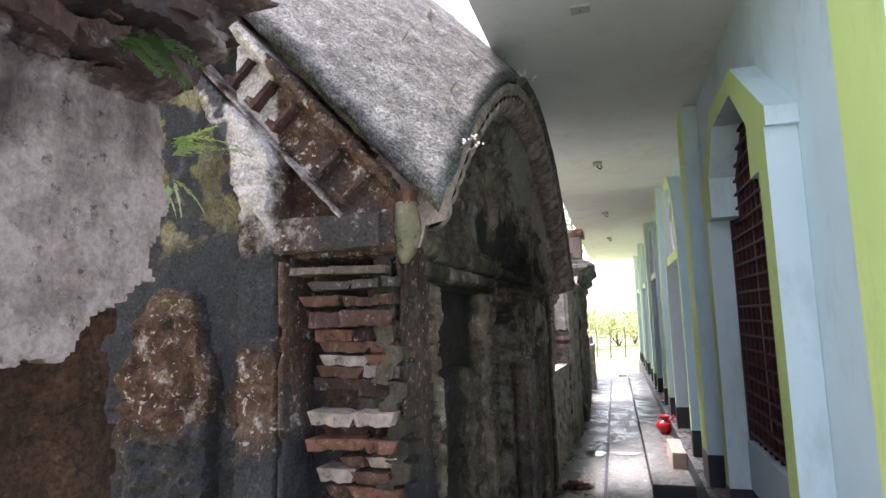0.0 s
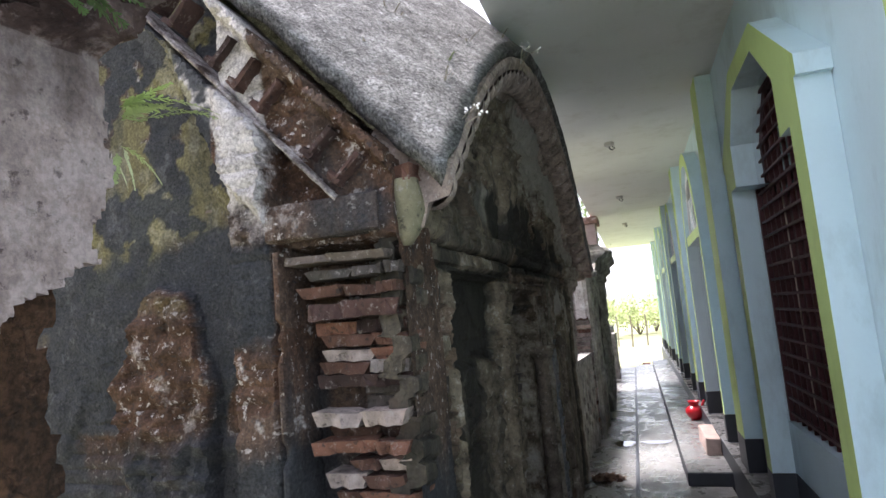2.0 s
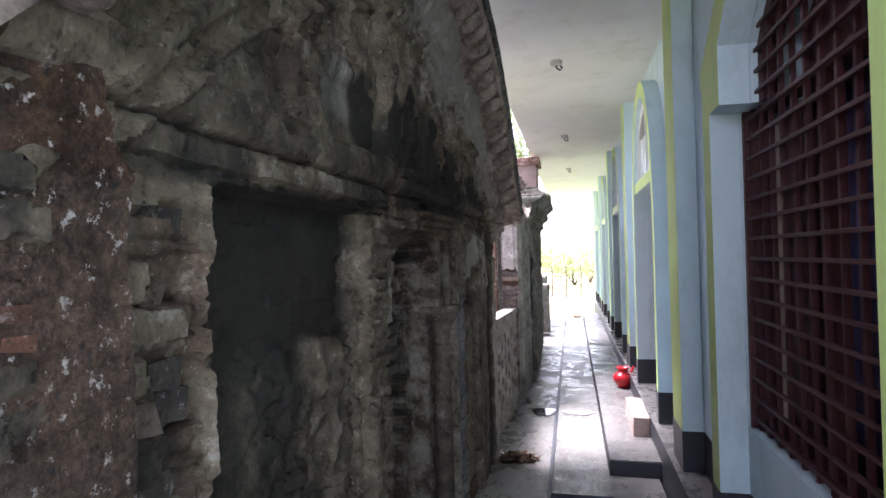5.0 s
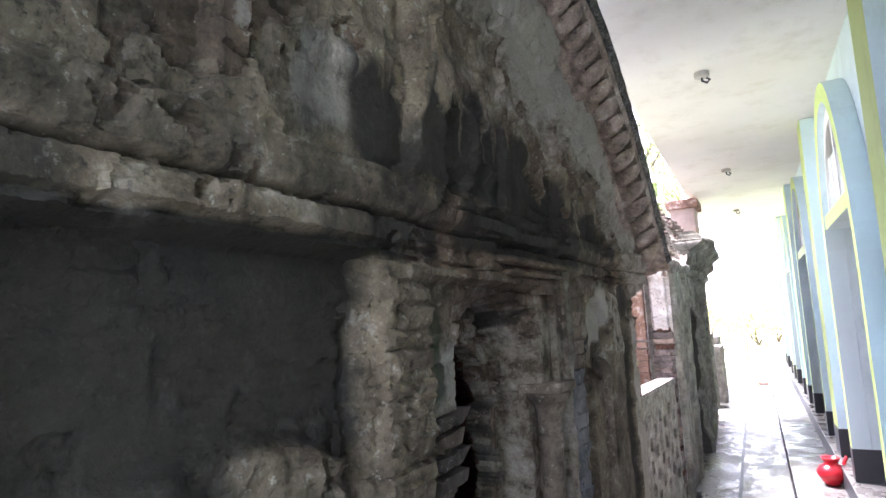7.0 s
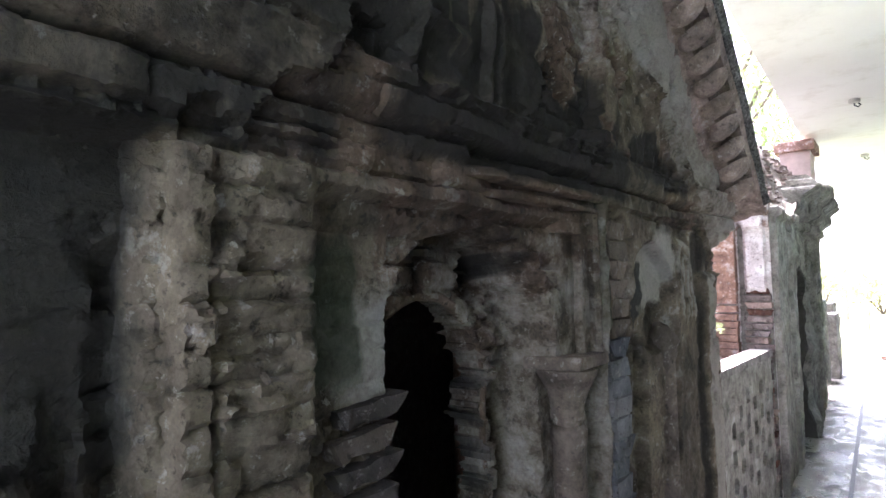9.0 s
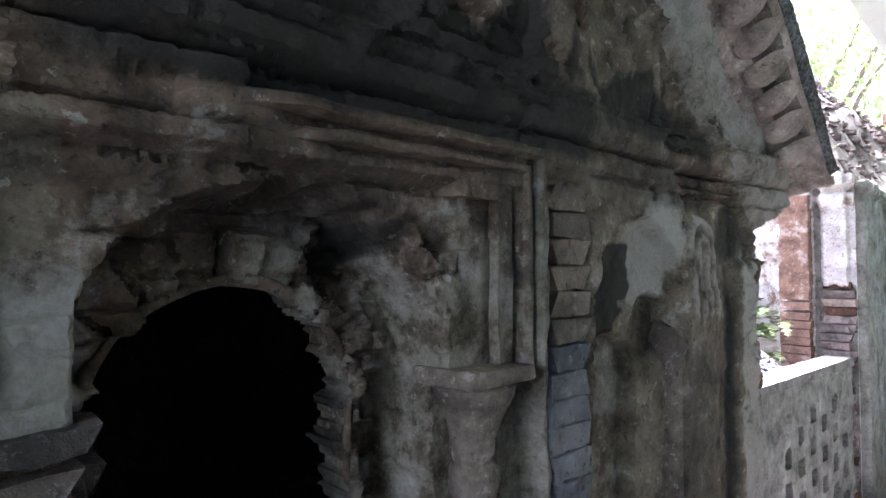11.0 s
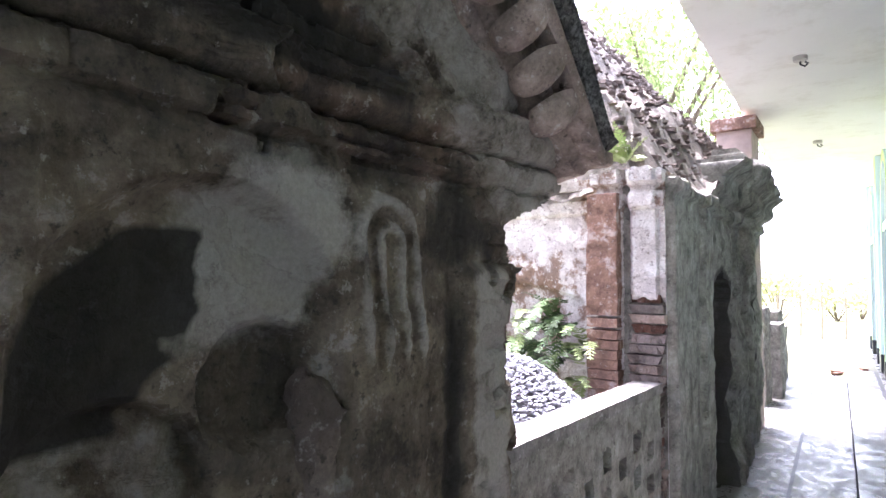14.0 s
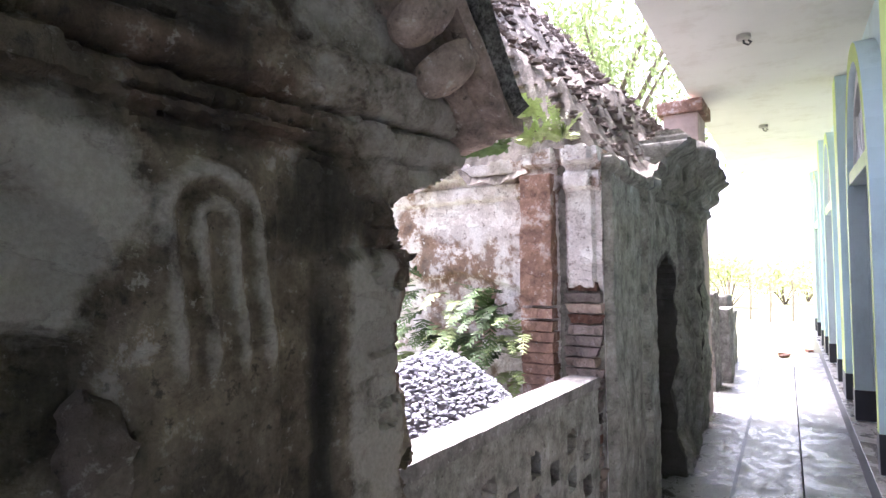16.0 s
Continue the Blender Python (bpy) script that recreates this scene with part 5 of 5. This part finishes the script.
    m = Matrix.Translation((-0.66 + 0.5 * (z - 1.9) * 0.25 + rnd.uniform(-0.02, 0.02), y, z)) @ Matrix.Rotation(radians(rnd.uniform(-15, 15)), 4, "Z") @ Matrix.Rotation(radians(rnd.uniform(-7, 7)), 4, "X") @ Matrix.Diagonal((rnd.uniform(0.7, 1), rnd.uniform(0.3, 0.7), rnd.uniform(0.8, 1.2), 1))
    lay(B_DARK, m, near, rnd)

# bared bricks of the shrine's corner pier and red pilaster
z = 0.0
while z < 1.34:
    for x0, x1, kit, o in ((-0.83, -0.665, B_PALE, 0.0),):
        m = Matrix.Translation(((x0 + x1) / 2 + rnd.uniform(-0.012, 0.012), 7.475 + rnd.uniform(-0.015, 0.012), z)) @ Matrix.Rotation(radians(90 + rnd.uniform(-5, 5)), 4, "Z") @ Matrix.Diagonal((1, 0.82, 1.05, 1))
        lay(B_PALE if rnd.random() < 0.8 else B_RED, m, ruin, rnd)
    z += 0.05
M_REDWASH = weathered("rubbed_red_brick", (0.4, 0.26, 0.21), (0.33, 0.2, 0.15), (0.6, 0.53, 0.5), (0.12, 0.08, 0.07), (0.25, 0.2, 0.12), low=0.6, pale_at=0.56)
B_WASH = brick_set(M_REDWASH, l=0.2, d=0.1, h=0.042, worn=0.004)
z = 0.0
while z < 1.26:
    gap = 0.012 if 1.08 < z < 1.26 else 0.0015
    m = Matrix.Translation((-0.955 + rnd.uniform(-0.003, 0.003), 7.425 + rnd.uniform(-0.003, 0.003), z)) @ Matrix.Rotation(radians(90), 4, "Z") @ Matrix.Diagonal((1, 0.8, 1.15, 1))
    lay(B_WASH, m, ruin, rnd)
    z += 0.049 + gap

b = boxed(-1.035, -0.875, 7.372, 7.46, 1.262, 1.86, 0.006)
bmesh.ops.subdivide_edges(b, edges=[e for e in b.edges if e.calc_length() > 0.1], cuts=12, use_grid_fill=True)
for v in b.verts:
    n = fbm(v.co, 9, 3)
    v.co += Vector((0.006 * n, 0.008 * n, 0))
part("red_pilaster", b, M_REDWASH, ruin, "rubbed pinkish red brick pilaster")

# loose stones and brickbats over the mound
verts, faces = [], []
for _ in range(2400):
    x, y = rnd.uniform(-3.1, -0.72), rnd.uniform(7.62, 10.8)
    s = sm(0.0, 0.3, y - 7.5) * sm(0, 0.25, 10.95 - y)
    h = 1.93 + s * (0.5 * sm(-0.62, -1.0, x) + 1.05 * sm(-0.9, -2.0, x) + 0.25 * sm(8.0, 9.0, y)) + 0.07 * fbm((x, y, 1), 3.5, 4)
    r = 0.008 + 0.022 * rnd.random() ** 2
    m = pose(x, y, h - 0.006, rnd.uniform(-14, 14), rnd.uniform(-14, 14), rnd.uniform(-90, 90))
    o = len(verts)
    for c in ((-1, -1.6, -.5), (1, -1.5, -.5), (1, 1.5, -.5), (-1, 1.6, -.5), (-.9, -1.4, .4), (.9, -1.5, .45), (.8, 1.4, .4), (-.9, 1.5, .45)):
        verts.append(tuple(m @ Vector([v * r * rnd.uniform(0.75, 1.25) for v in c])))
    faces += [(o, o + 3, o + 2, o + 1), (o + 4, o + 5, o + 6, o + 7), (o, o + 1, o + 5, o + 4), (o + 1, o + 2, o + 6, o + 5), (o + 2, o + 3, o + 7, o + 6), (o + 3, o, o + 4, o + 7)]
me = bpy.data.meshes.new("brickbats")
me.from_pydata(verts, [], faces)
me.materials.append(M_RUBBLE)
tagged(new("brickbats", me), "loose grey brickbats on the collapsed roof", "rubble", kind="stuff")

# pinkish corner pier beyond the shrine
tower = thing("corner_pier", "tall pinkish brick pier with a projecting cap", "pier")
part("body", boxed(-1.05, -0.72, 11.0, 11.5, LOW, 2.95, 0.01), plain("pink_plaster", (0.5, 0.4, 0.36), 0.3, 0.9, 7, 0.4, dirt=(0.3, 0.25, 0.22)), tower)
part("cap", boxed(-1.1, -0.67, 10.95, 11.55, 2.95, 3.08, 0.012), M_REDWASH, tower, "brown projecting cap")

# ---- window with iron grille ----
window = thing("window_1", "pointed window with dark red iron bars and wooden shutters", "window", kind="structure", at=RB)


def win_half(z):
    """Half width of the window's opening at height z."""
    return 0.688 if z < 2.06 else (0.525 if z < 2.3 else 0.525 - (z - 2.3) * 1.1)


WC = 3.28
z = 0.765
while z < 2.53:
    w = win_half(z)
    part("bar", boxed(0.812, 0.826, WC - w, WC + w, z, z + 0.015, 0.003), M_GRILLE, window)
    z += 0.083
for y in (2.595, 3.938):
    part("edge_bar", boxed(0.806, 0.832, y, y + 0.028, 0.725, 2.055, 0.003), M_GRILLE, window)
y = 2.66
while y < 3.95:
    h = 2.05 if abs(y - WC) > 0.52 else min(2.3 + (0.52 - abs(y - WC)) * 0.8, 2.53)
    part("rod", boxed(0.83, 0.848, y - 0.009, y + 0.009, 0.722, h, 0.003), M_GRILLE, window)
    y += 0.115
b = bmesh.new()
for y0, y1, z0, z1 in ((2.592, 2.65, 0.722, 2.058), (3.91, 3.968, 0.722, 2.058), (2.65, 3.91, 0.722, 0.77), (3.25, 3.31, 0.77, 2.02), (2.65, 3.91, 2.02, 2.058)):
    box(b, 0.829 if y0 < 2.61 or y1 > 3.95 else 0.85, 0.91, y0, y1, z0, z1, 0.004)
part("window_frame", b, M_WOOD, window)
up_ = n_[2:-2]
in_ = [(WC + (y - WC) * 0.9, 2.06 + (z - 2.06) * 0.88) for y, z in up_]
part("arch_frame", prism(bmesh.new(), up_ + in_[::-1], 0.829, 0.9), M_WOOD, window)
part("arch_backing", prism(bmesh.new(), in_, 0.97, 0.98), M_WOOD, window, "dark boards behind the arch")
part("reveal_lining", boxed(0.912, 0.985, 3.905, 3.909, 0.78, 2.0), M_CREAM, window, "cream painted reveal")
for y0, y1, rz in ((2.66, 3.0, 0), (3.6, 3.89, 0)):
    b = boxed(0.93, 0.955, y0, y1, 0.76, 2.02, 0.004)
    for zz in (0.85, 1.27, 1.69):
        box(b, 0.92, 0.932, y0 + 0.05, y1 - 0.05, zz, zz + 0.3, 0.006)
    part("shutter", b, M_WOOD, window, "dark red panelled shutter")
b = bmesh.new()
prev = None
for i in range(70):
    y = 2.75 + 1.15 * i / 69
    x = 1.12 + 0.03 * math.sin(i * 0.9) + 0.01 * math.sin(i * 0.37)
    cur = (b.verts.new((x, y, 0.6)), b.verts.new((x + 0.01 * math.sin(i), y, 2.3)))
    if prev:
        b.faces.new((prev[0], cur[0], cur[1], prev[1]))
    prev = cur
ob = part("curtain", b, M_CLOTH, None, smooth=True)
ob.matrix_basis = RB
sol = ob.modifiers.new("thickness", "SOLIDIFY")
sol.thickness = 0.004
tagged(ob, "violet cloth curtain hanging behind the grille", "curtain")

# ---- doorways: lintel and fanlight tracery ----
for d in DOORS:
    c = d + 0.09 + 0.645
    dr = thing("door_1", "pointed doorway with lime green lintel and white fanlight tracery", "doorway", "doorways of the passage", "structure", at=RB)
    two_tone(part("lintel", boxed(FRONT + 0.012, BACK - 0.02, d + 0.094, d + 1.376, 2.02, 2.12, 0.004), M_BLUE, dr))
    b = bmesh.new()
    o = [(y, z) for y, z in pointed(d + 0.1, d + 1.37, 2.122, 2.122, 2.78)][1:-1]
    i_ = [(c + (y - c) * 0.86, 2.122 + (z - 2.122) * 0.86) for y, z in o]
    prism(b, o + i_[::-1], 0.72, 0.76)
    part("arch_frame", b, M_WHITE, dr)
    b = boxed(0.725, 0.755, c - 0.02, c + 0.02, 2.12, 2.7, 0.003)
    part("mullion", b, M_WHITE, dr)
    for sgn in (-1, 1):
        b = tube(bmesh.new(), [(0.74, c + sgn * 0.3 * math.sin(a), 2.13 + 0.36 * (1 - math.cos(a))) for a in [math.pi / 2 * k / 6 for k in range(7)]], [0.016] * 7, 6)
        part("tracery", b, M_WHITE, dr)
    part("pane", boxed(0.738, 0.742, d + 0.2, d + 1.27, 2.13, 2.5), plain("frosted_pane", (0.6, 0.68, 0.7), 0.05, 0.2, 3, 0.0), dr)
    part("door_leaf", boxed(1.02, 1.06, d + 0.1, d + 1.37, 0.2, 2.02, 0.005), M_WOOD, dr, "dark closed wooden door")

# ---- small things of the passage ----
pot = thing("water_pot", "red plastic water pot with spout standing on cement", "pot", at=pose(0.394, 7.70, 0.053, 0, 0, 35))
part("body", lathe(bmesh.new(), [(0.05, 0.0), (0.055, 0.01), (0.085, 0.045), (0.103, 0.085), (0.1, 0.115), (0.075, 0.145), (0.05, 0.158), (0.045, 0.175), (0.04, 0.175)], n=28), M_RED, pot, smooth=True)
part("rim", lathe(bmesh.new(), [(0.045, 0.172), (0.058, 0.19), (0.066, 0.205), (0.066, 0.212), (0.055, 0.21), (0.045, 0.18)], n=28), M_RED, pot, smooth=True)
part("spout", tube(bmesh.new(), [(0.08, 0, 0.1), (0.105, 0, 0.125), (0.115, 0, 0.16), (0.135, 0, 0.195), (0.142, 0, 0.2)], [0.026, 0.02, 0.015, 0.012, 0.014], 10), M_RED, pot, smooth=True)

M_BLOCK = plain("broken_pink_plaster", (0.5, 0.38, 0.33), 0.25, 0.9, 9, 0.5)
b = boxed(0.51, 0.64, 5.98, 6.62, 0.04, 0.2, 0.01)
bmesh.ops.subdivide_edges(b, edges=b.edges[:], cuts=4, use_grid_fill=True)
for v in b.verts:
    n = fbm(v.co, 6, 3)
    v.co += Vector((0.012 * n, 0.012 * n, 0.012 * n))
ob = part("door_step", b, M_BLOCK)
ob.matrix_basis = RB
tagged(ob, "low broken brick step with pinkish plaster by the doorway", "step")

for x, y in ((-0.153, 6.36), (-0.2, 9.62), (-0.245, 12.88)):
    hk = thing("ceiling_hook", "small grey round box with a fan hook on the ceiling", "hook", "ceiling hooks", at=pose(x, y, CEIL, 180))
    part("box", lathe(bmesh.new(), [(0.05, 0.0), (0.05, 0.03), (0.042, 0.036), (0.01, 0.037)], n=16), M_STEEL, hk)
    part("hook", tube(bmesh.new(), [(0, 0, 0.03), (0, 0, 0.06), (0.03, 0, 0.08), (0.05, 0, 0.06), (0.03, 0, 0.045)], [0.008] * 5, 6), M_DADO, hk)
pl = thing("ceiling_plate", "small flat junction plate on the ceiling", "plate", at=pose(-0.07, 3.04, CEIL, 180))
part("cover", boxed(-0.05, 0.05, -0.04, 0.04, 0.0, 0.012, 0.003), M_STEEL, pl)
part("screw", lathe(bmesh.new(), [(0.005, 0.01), (0.005, 0.014), (0.002, 0.0145)], n=8), M_DADO, pl)

b = bmesh.new()
for i in range(150):
    a, r = rnd.uniform(0, 6.28), 0.16 * rnd.random()
    m = pose(-0.5 + r * math.cos(a), 5.8 + 0.7 * r * math.sin(a), LOW + 0.012 + 0.05 * max(0, 0.2 - r) * 2 * rnd.random(), rnd.uniform(-50, 50), rnd.uniform(-50, 50), rnd.uniform(0, 360))
    k = rnd.uniform(0.02, 0.05)
    q = [b.verts.new(m @ Vector(c)) for c in ((-k, 0, 0), (0, -k * 0.5, 0.008), (k, 0, 0.004), (0, k * 0.5, 0.01))]
    b.faces.new(q)
tagged(part("leaf_litter", b, M_SOIL), "small brown heap of wet leaves on the floor", "litter", kind="stuff")
for cx, cy, cz, a, bb in ((-0.4, 7.2, LOW + 0.007, 0.11, 0.16), (-0.06, 6.98, -0.042, 0.15, 0.09)):
    b = bmesh.new()
    b.faces.new([b.verts.new((cx + a * math.cos(t) * (1 + 0.2 * math.sin(3 * t + cx)), cy + bb * math.sin(t) * (1 + 0.15 * math.cos(2 * t)), cz)) for t in [2 * math.pi * i / 36 for i in range(36)]])
    tagged(part("puddle", b, M_WATER), "shallow bright puddle on the cement floor", "puddle", kind="structure")

# ---- plants ----


def frond(b, base, direction, length, droop, leaf, rnd, pinnate=True):
    """A stem with small leaf blades on both sides."""
    p = Vector(base)
    d = Vector(direction).normalized()
    n = 14
    pts = [p.copy()]
    for i in range(n):
        p = p + d * length / n
        d = (d + Vector((0, 0, -droop / n))).normalized()
        pts.append(p.copy())
    side = d.cross(Vector((0, 0, 1)))
    side = side.normalized() if side.length > 1e-3 else Vector((1, 0, 0))
    for i, q in enumerate(pts[1:-1]):
        k = leaf * (1 - 0.7 * i / n) * rnd.uniform(0.7, 1.2)
        f = (pts[i + 2] - q).normalized()
        for s in (-1, 1):
            tip = q + (side * s * 0.8 + f * 0.6 + Vector((0, 0, rnd.uniform(-0.25, 0.15)))) * k
            w = f * k * 0.42
            b.faces.new([b.verts.new(c) for c in (q - w * 0.2, q + w * 0.2, (q + tip) / 2 + w * 0.6, tip, (q + tip) / 2 - w * 0.4)])
    for i in range(len(pts) - 1):
        w = side * 0.002
        b.faces.new([b.verts.new(c) for c in (pts[i] - w, pts[i] + w, pts[i + 1] + w, pts[i + 1] - w)])


def fern(name, label, base, out, count, length, droop, leaf, spread, material, seed, up=0.5):
    r = random.Random(seed)
    f = thing(name, label, "plant")
    for i in range(count):
        b = bmesh.new()
        o = Vector(base) + Vector([r.uniform(-1, 1) * s for s in spread])
        d = Vector(out) + Vector((r.uniform(-0.7, 0.7), r.uniform(-0.7, 0.7), up + r.uniform(-0.4, 0.5)))
        frond(b, o, d, length * r.uniform(0.6, 1.2), droop * r.uniform(0.6, 1.4), leaf, r)
        part("frond", b, material, f)
    return f


fern("fern", "small green fern growing from the broken wall", (-0.6, 0.62, 1.915), (0.7, 1.0, 0), 8, 0.11, 0.9, 0.028, (0.01, 0.03, 0.01), M_LEAF, 1, 0.1)
fern("fern", "bright yellow-green fern on the broken wall end", (-0.715, 0.85, 1.83), (1.0, 0.25, 0), 7, 0.13, 0.6, 0.022, (0.01, 0.012, 0.02), M_LEAFY, 2, 0.2)
fern("fern", "drooping yellow-green fern on the broken wall end", (-0.7, 0.83, 1.74), (0.3, 0.3, -0.6), 4, 0.07, 1.0, 0.014, (0.008, 0.01, 0.03), M_LEAFY, 3, -0.2)
for i in range(9):
    fern("fern", "leafy green fern rooted in the flaking wall", (-1.12 - 0.085 * i, 7.52, 0.95 + 0.35 * ((i * 7) % 5) / 5), (0.15, -1, 0), 9, 0.34, 1.3, 0.075, (0.07, 0.02, 0.14), M_LEAF if i % 4 else M_LEAFY, 10 + i, 0.3)
for i, (x, y, z) in enumerate(((-1.2, 7.48, 2.0), (-0.98, 7.46, 2.02), (-1.35, 7.5, 2.0), (-0.85, 7.46, 2.02), (-1.5, 8.0, 2.6), (-1.1, 7.7, 2.2))):
    fern("weed", "green weed growing on the ruin's top", (x, y, z), (0.1, -0.6, 0.3), 7, 0.2, 0.9, 0.06, (0.06, 0.03, 0.01), M_LEAFY if i % 2 else M_LEAF, 30 + i, 0.6)


def roof_z(x, y):
    return zc(y) + 0.035 + 1.08 * (-0.46 - x)


rw = random.Random(77)
for i in range(46):
    y = rw.uniform(1.75, 4.0)
    x = -0.5 - 1.6 * rw.random() ** 0.8
    b = bmesh.new()
    for k in range(rw.randint(5, 11)):
        d = Vector((rw.uniform(-0.6, 0.9), rw.uniform(-0.9, 0.5), 1)).normalized()
        frond(b, (x + rw.uniform(-0.03, 0.03), y + rw.uniform(-0.03, 0.03), roof_z(x, y) - 0.01), d, rw.uniform(0.03, 0.12), 0.6, 0.014, rw)
    tagged(part("dry_weed", b, M_LEAFY if i % 9 == 0 else M_STALK), "tuft of dry weed on the cement roof", "weed", "weeds on the roof")
M_FLOWER = plain("pale_flower", (0.75, 0.72, 0.7), 0.1, 0.8, 20, 0.0)
for x, y, z, n in ((-0.5, 1.92, 2.03, 5), (-0.44, 3.1, 2.77, 4), (-0.95, 7.47, 2.05, 6)):
    w = thing("flowering_weed", "thin weed with small pale flowers", "weed")
    b, b2 = bmesh.new(), bmesh.new()
    for k in range(n):
        tip = Vector((x + rw.uniform(-0.02, 0.12), y + rw.uniform(-0.06, 0.06), z + rw.uniform(0.02, 0.12)))
        tube(b, [(x, y, z - 0.02), ((Vector((x, y, z)) + tip) / 2 + Vector((0, 0, 0.01))), tip], [0.0025, 0.002, 0.001], 4)
        for q in range(4):
            bmesh.ops.create_icosphere(b2, subdivisions=1, radius=rw.uniform(0.003, 0.006), matrix=Matrix.Translation(tip + Vector([rw.uniform(-0.014, 0.014) for _ in range(3)])))
    part("stem", b, M_STALK, w)
    part("flowers", b2, M_FLOWER, w)["kind"] = "stuff"


def tree(base, height, crown, seed, leaves, leaf=0.16):
    r = random.Random(seed)
    t = thing("tree", "leafy green tree in bright daylight", "tree", "trees beyond the ruins")
    base = Vector(base)
    b = bmesh.new()
    top = base + Vector((r.uniform(-0.4, 0.4), r.uniform(-0.4, 0.4), height * 0.6))
    tube(b, [base, (base + top) / 2 + Vector((0.15, 0.1, 0)), top], [0.2, 0.14, 0.09], 9)
    ends = []
    for i in range(13):
        a = i * 2.4 + r.random()
        st = base + (top - base) * r.uniform(0.45, 1.0)
        en = st + Vector((math.cos(a) * crown * r.uniform(0.5, 1), math.sin(a) * crown * r.uniform(0.5, 1), height * r.uniform(0.08, 0.4)))
        mid = (st + en) / 2 + Vector((0, 0, 0.25))
        tube(b, [st, mid, en], [0.06, 0.04, 0.015], 6)
        ends += [en, mid, (mid + en) / 2]
    part("trunk", b, M_BARK, t)
    vs, fs = [], []
    for _ in range(leaves):
        c = r.choice(ends) + Vector([r.gauss(0, crown * 0.2) for _ in range(3)])
        q = Euler((r.uniform(0, 6.3), r.uniform(0, 6.3), r.uniform(0, 6.3))).to_matrix()
        l = leaf * r.uniform(0.6, 1.3)
        o = len(vs)
        for p in ((-l * 0.5, 0, 0), (0, l * 0.22, 0.01), (l * 0.6, 0, 0), (0, -l * 0.22, 0.01)):
            vs.append(tuple(c + q @ Vector(p)))
        fs.append((o, o + 1, o + 2, o + 3))
    me = bpy.data.meshes.new("crown")
    me.from_pydata(vs, [], fs)
    me.materials.append(M_LEAFY if seed % 2 else M_LEAF)
    ob = new("crown", me)
    ob.parent = t


tree((-4.2, 13.0, -0.2), 6.5, 1.9, 1, 9000, 0.13)
tree((-2.6, 15.5, -0.2), 7.5, 2.0, 3, 9000, 0.13)
tree((-6.0, 10.0, -0.2), 6.5, 2.2, 5, 9000, 0.13)


def shrub(x, y, h, seed):
    r = random.Random(seed)
    t = thing("shrub", "sunlit yellow-green shrub in the open ground", "shrub", "shrubs beyond the passage")
    b = bmesh.new()
    tips = []
    for i in range(9):
        a = r.uniform(0, 6.28)
        tip = Vector((x + math.cos(a) * h * 0.9 * r.random(), y + math.sin(a) * h * 0.9 * r.random(), h * r.uniform(0.3, 0.8)))
        tube(b, [(x, y, -0.25), ((x + tip.x) / 2, (y + tip.y) / 2, tip.z * 0.6), tip], [0.03, 0.02, 0.008], 5)
        tips.append(tip)
    part("stems", b, M_BARK, t)
    vs, fs = [], []
    for _ in range(1500):
        c = r.choice(tips) + Vector([r.gauss(0, h * 0.14) for _ in range(3)])
        q = Euler((r.uniform(0, 6.3), r.uniform(0, 6.3), r.uniform(0, 6.3))).to_matrix()
        l = 0.16 * r.uniform(0.6, 1.3)
        o = len(vs)
        vs += [tuple(c + q @ Vector(p)) for p in ((-l * 0.5, 0, 0), (0, l * 0.25, 0.01), (l * 0.6, 0, 0), (0, -l * 0.25, 0.01))]
        fs.append((o, o + 1, o + 2, o + 3))
    me = bpy.data.meshes.new("foliage")
    me.from_pydata(vs, [], fs)
    me.materials.append(M_SCRUB)
    new("foliage", me).parent = t


for i, (x, y, h) in enumerate(((-2.4, 30, 2.0), (-0.6, 33, 1.8), (1.0, 31, 1.5), (-4.5, 32, 2.2), (-7, 30, 2.3), (-3.4, 34, 2.3), (0.2, 35, 1.9))):
    shrub(x, y, h, 60 + i)

# ---- beyond the passage's end ----
for i, (x, y, w, h) in enumerate(((-0.98, 12.6, 0.16, 1.08), (-0.92, 13.2, 0.2, 0.85), (-0.95, 14.0, 0.14, 0.98), (-1.0, 14.8, 0.18, 0.7))):
    b = boxed(x, x + w, y, y + 0.45, LOW - 0.1, h, 0.02)
    bmesh.ops.subdivide_edges(b, edges=b.edges[:], cuts=3, use_grid_fill=True)
    for v in b.verts:
        v.co += Vector((0.03, 0.03, 0.02)) * fbm(v.co, 4, 3)
    tagged(part("broken_wall_stub", b, M_COPING), "stub of a broken grey plastered wall beside the path", "wall stub", "wall stubs by the path")
for i in range(7):
    x, y = -2.4 + 0.55 * i, 24 + 0.3 * (i % 3)
    b = tube(bmesh.new(), [(x, y, -0.25), (x + 0.03, y, 0.5), (x + 0.01, y + 0.02, 1.0)], [0.04, 0.036, 0.03], 7)
    tagged(part("fence_post", b, M_STALK), "thin pale wooden post in the grass", "post", "posts of a far fence")
for i in range(9):
    x, y = rw.uniform(-0.3, 0.9), rw.uniform(16.5, 17.8)
    ob = new("loose_rubble_brick", rw.choice(B_RED))
    ob.matrix_basis = pose(x, y, -0.19, 0, 0, rw.uniform(0, 180))
    tagged(ob, "loose red brick lying on the grass", "brick", "loose bricks at the passage's end")
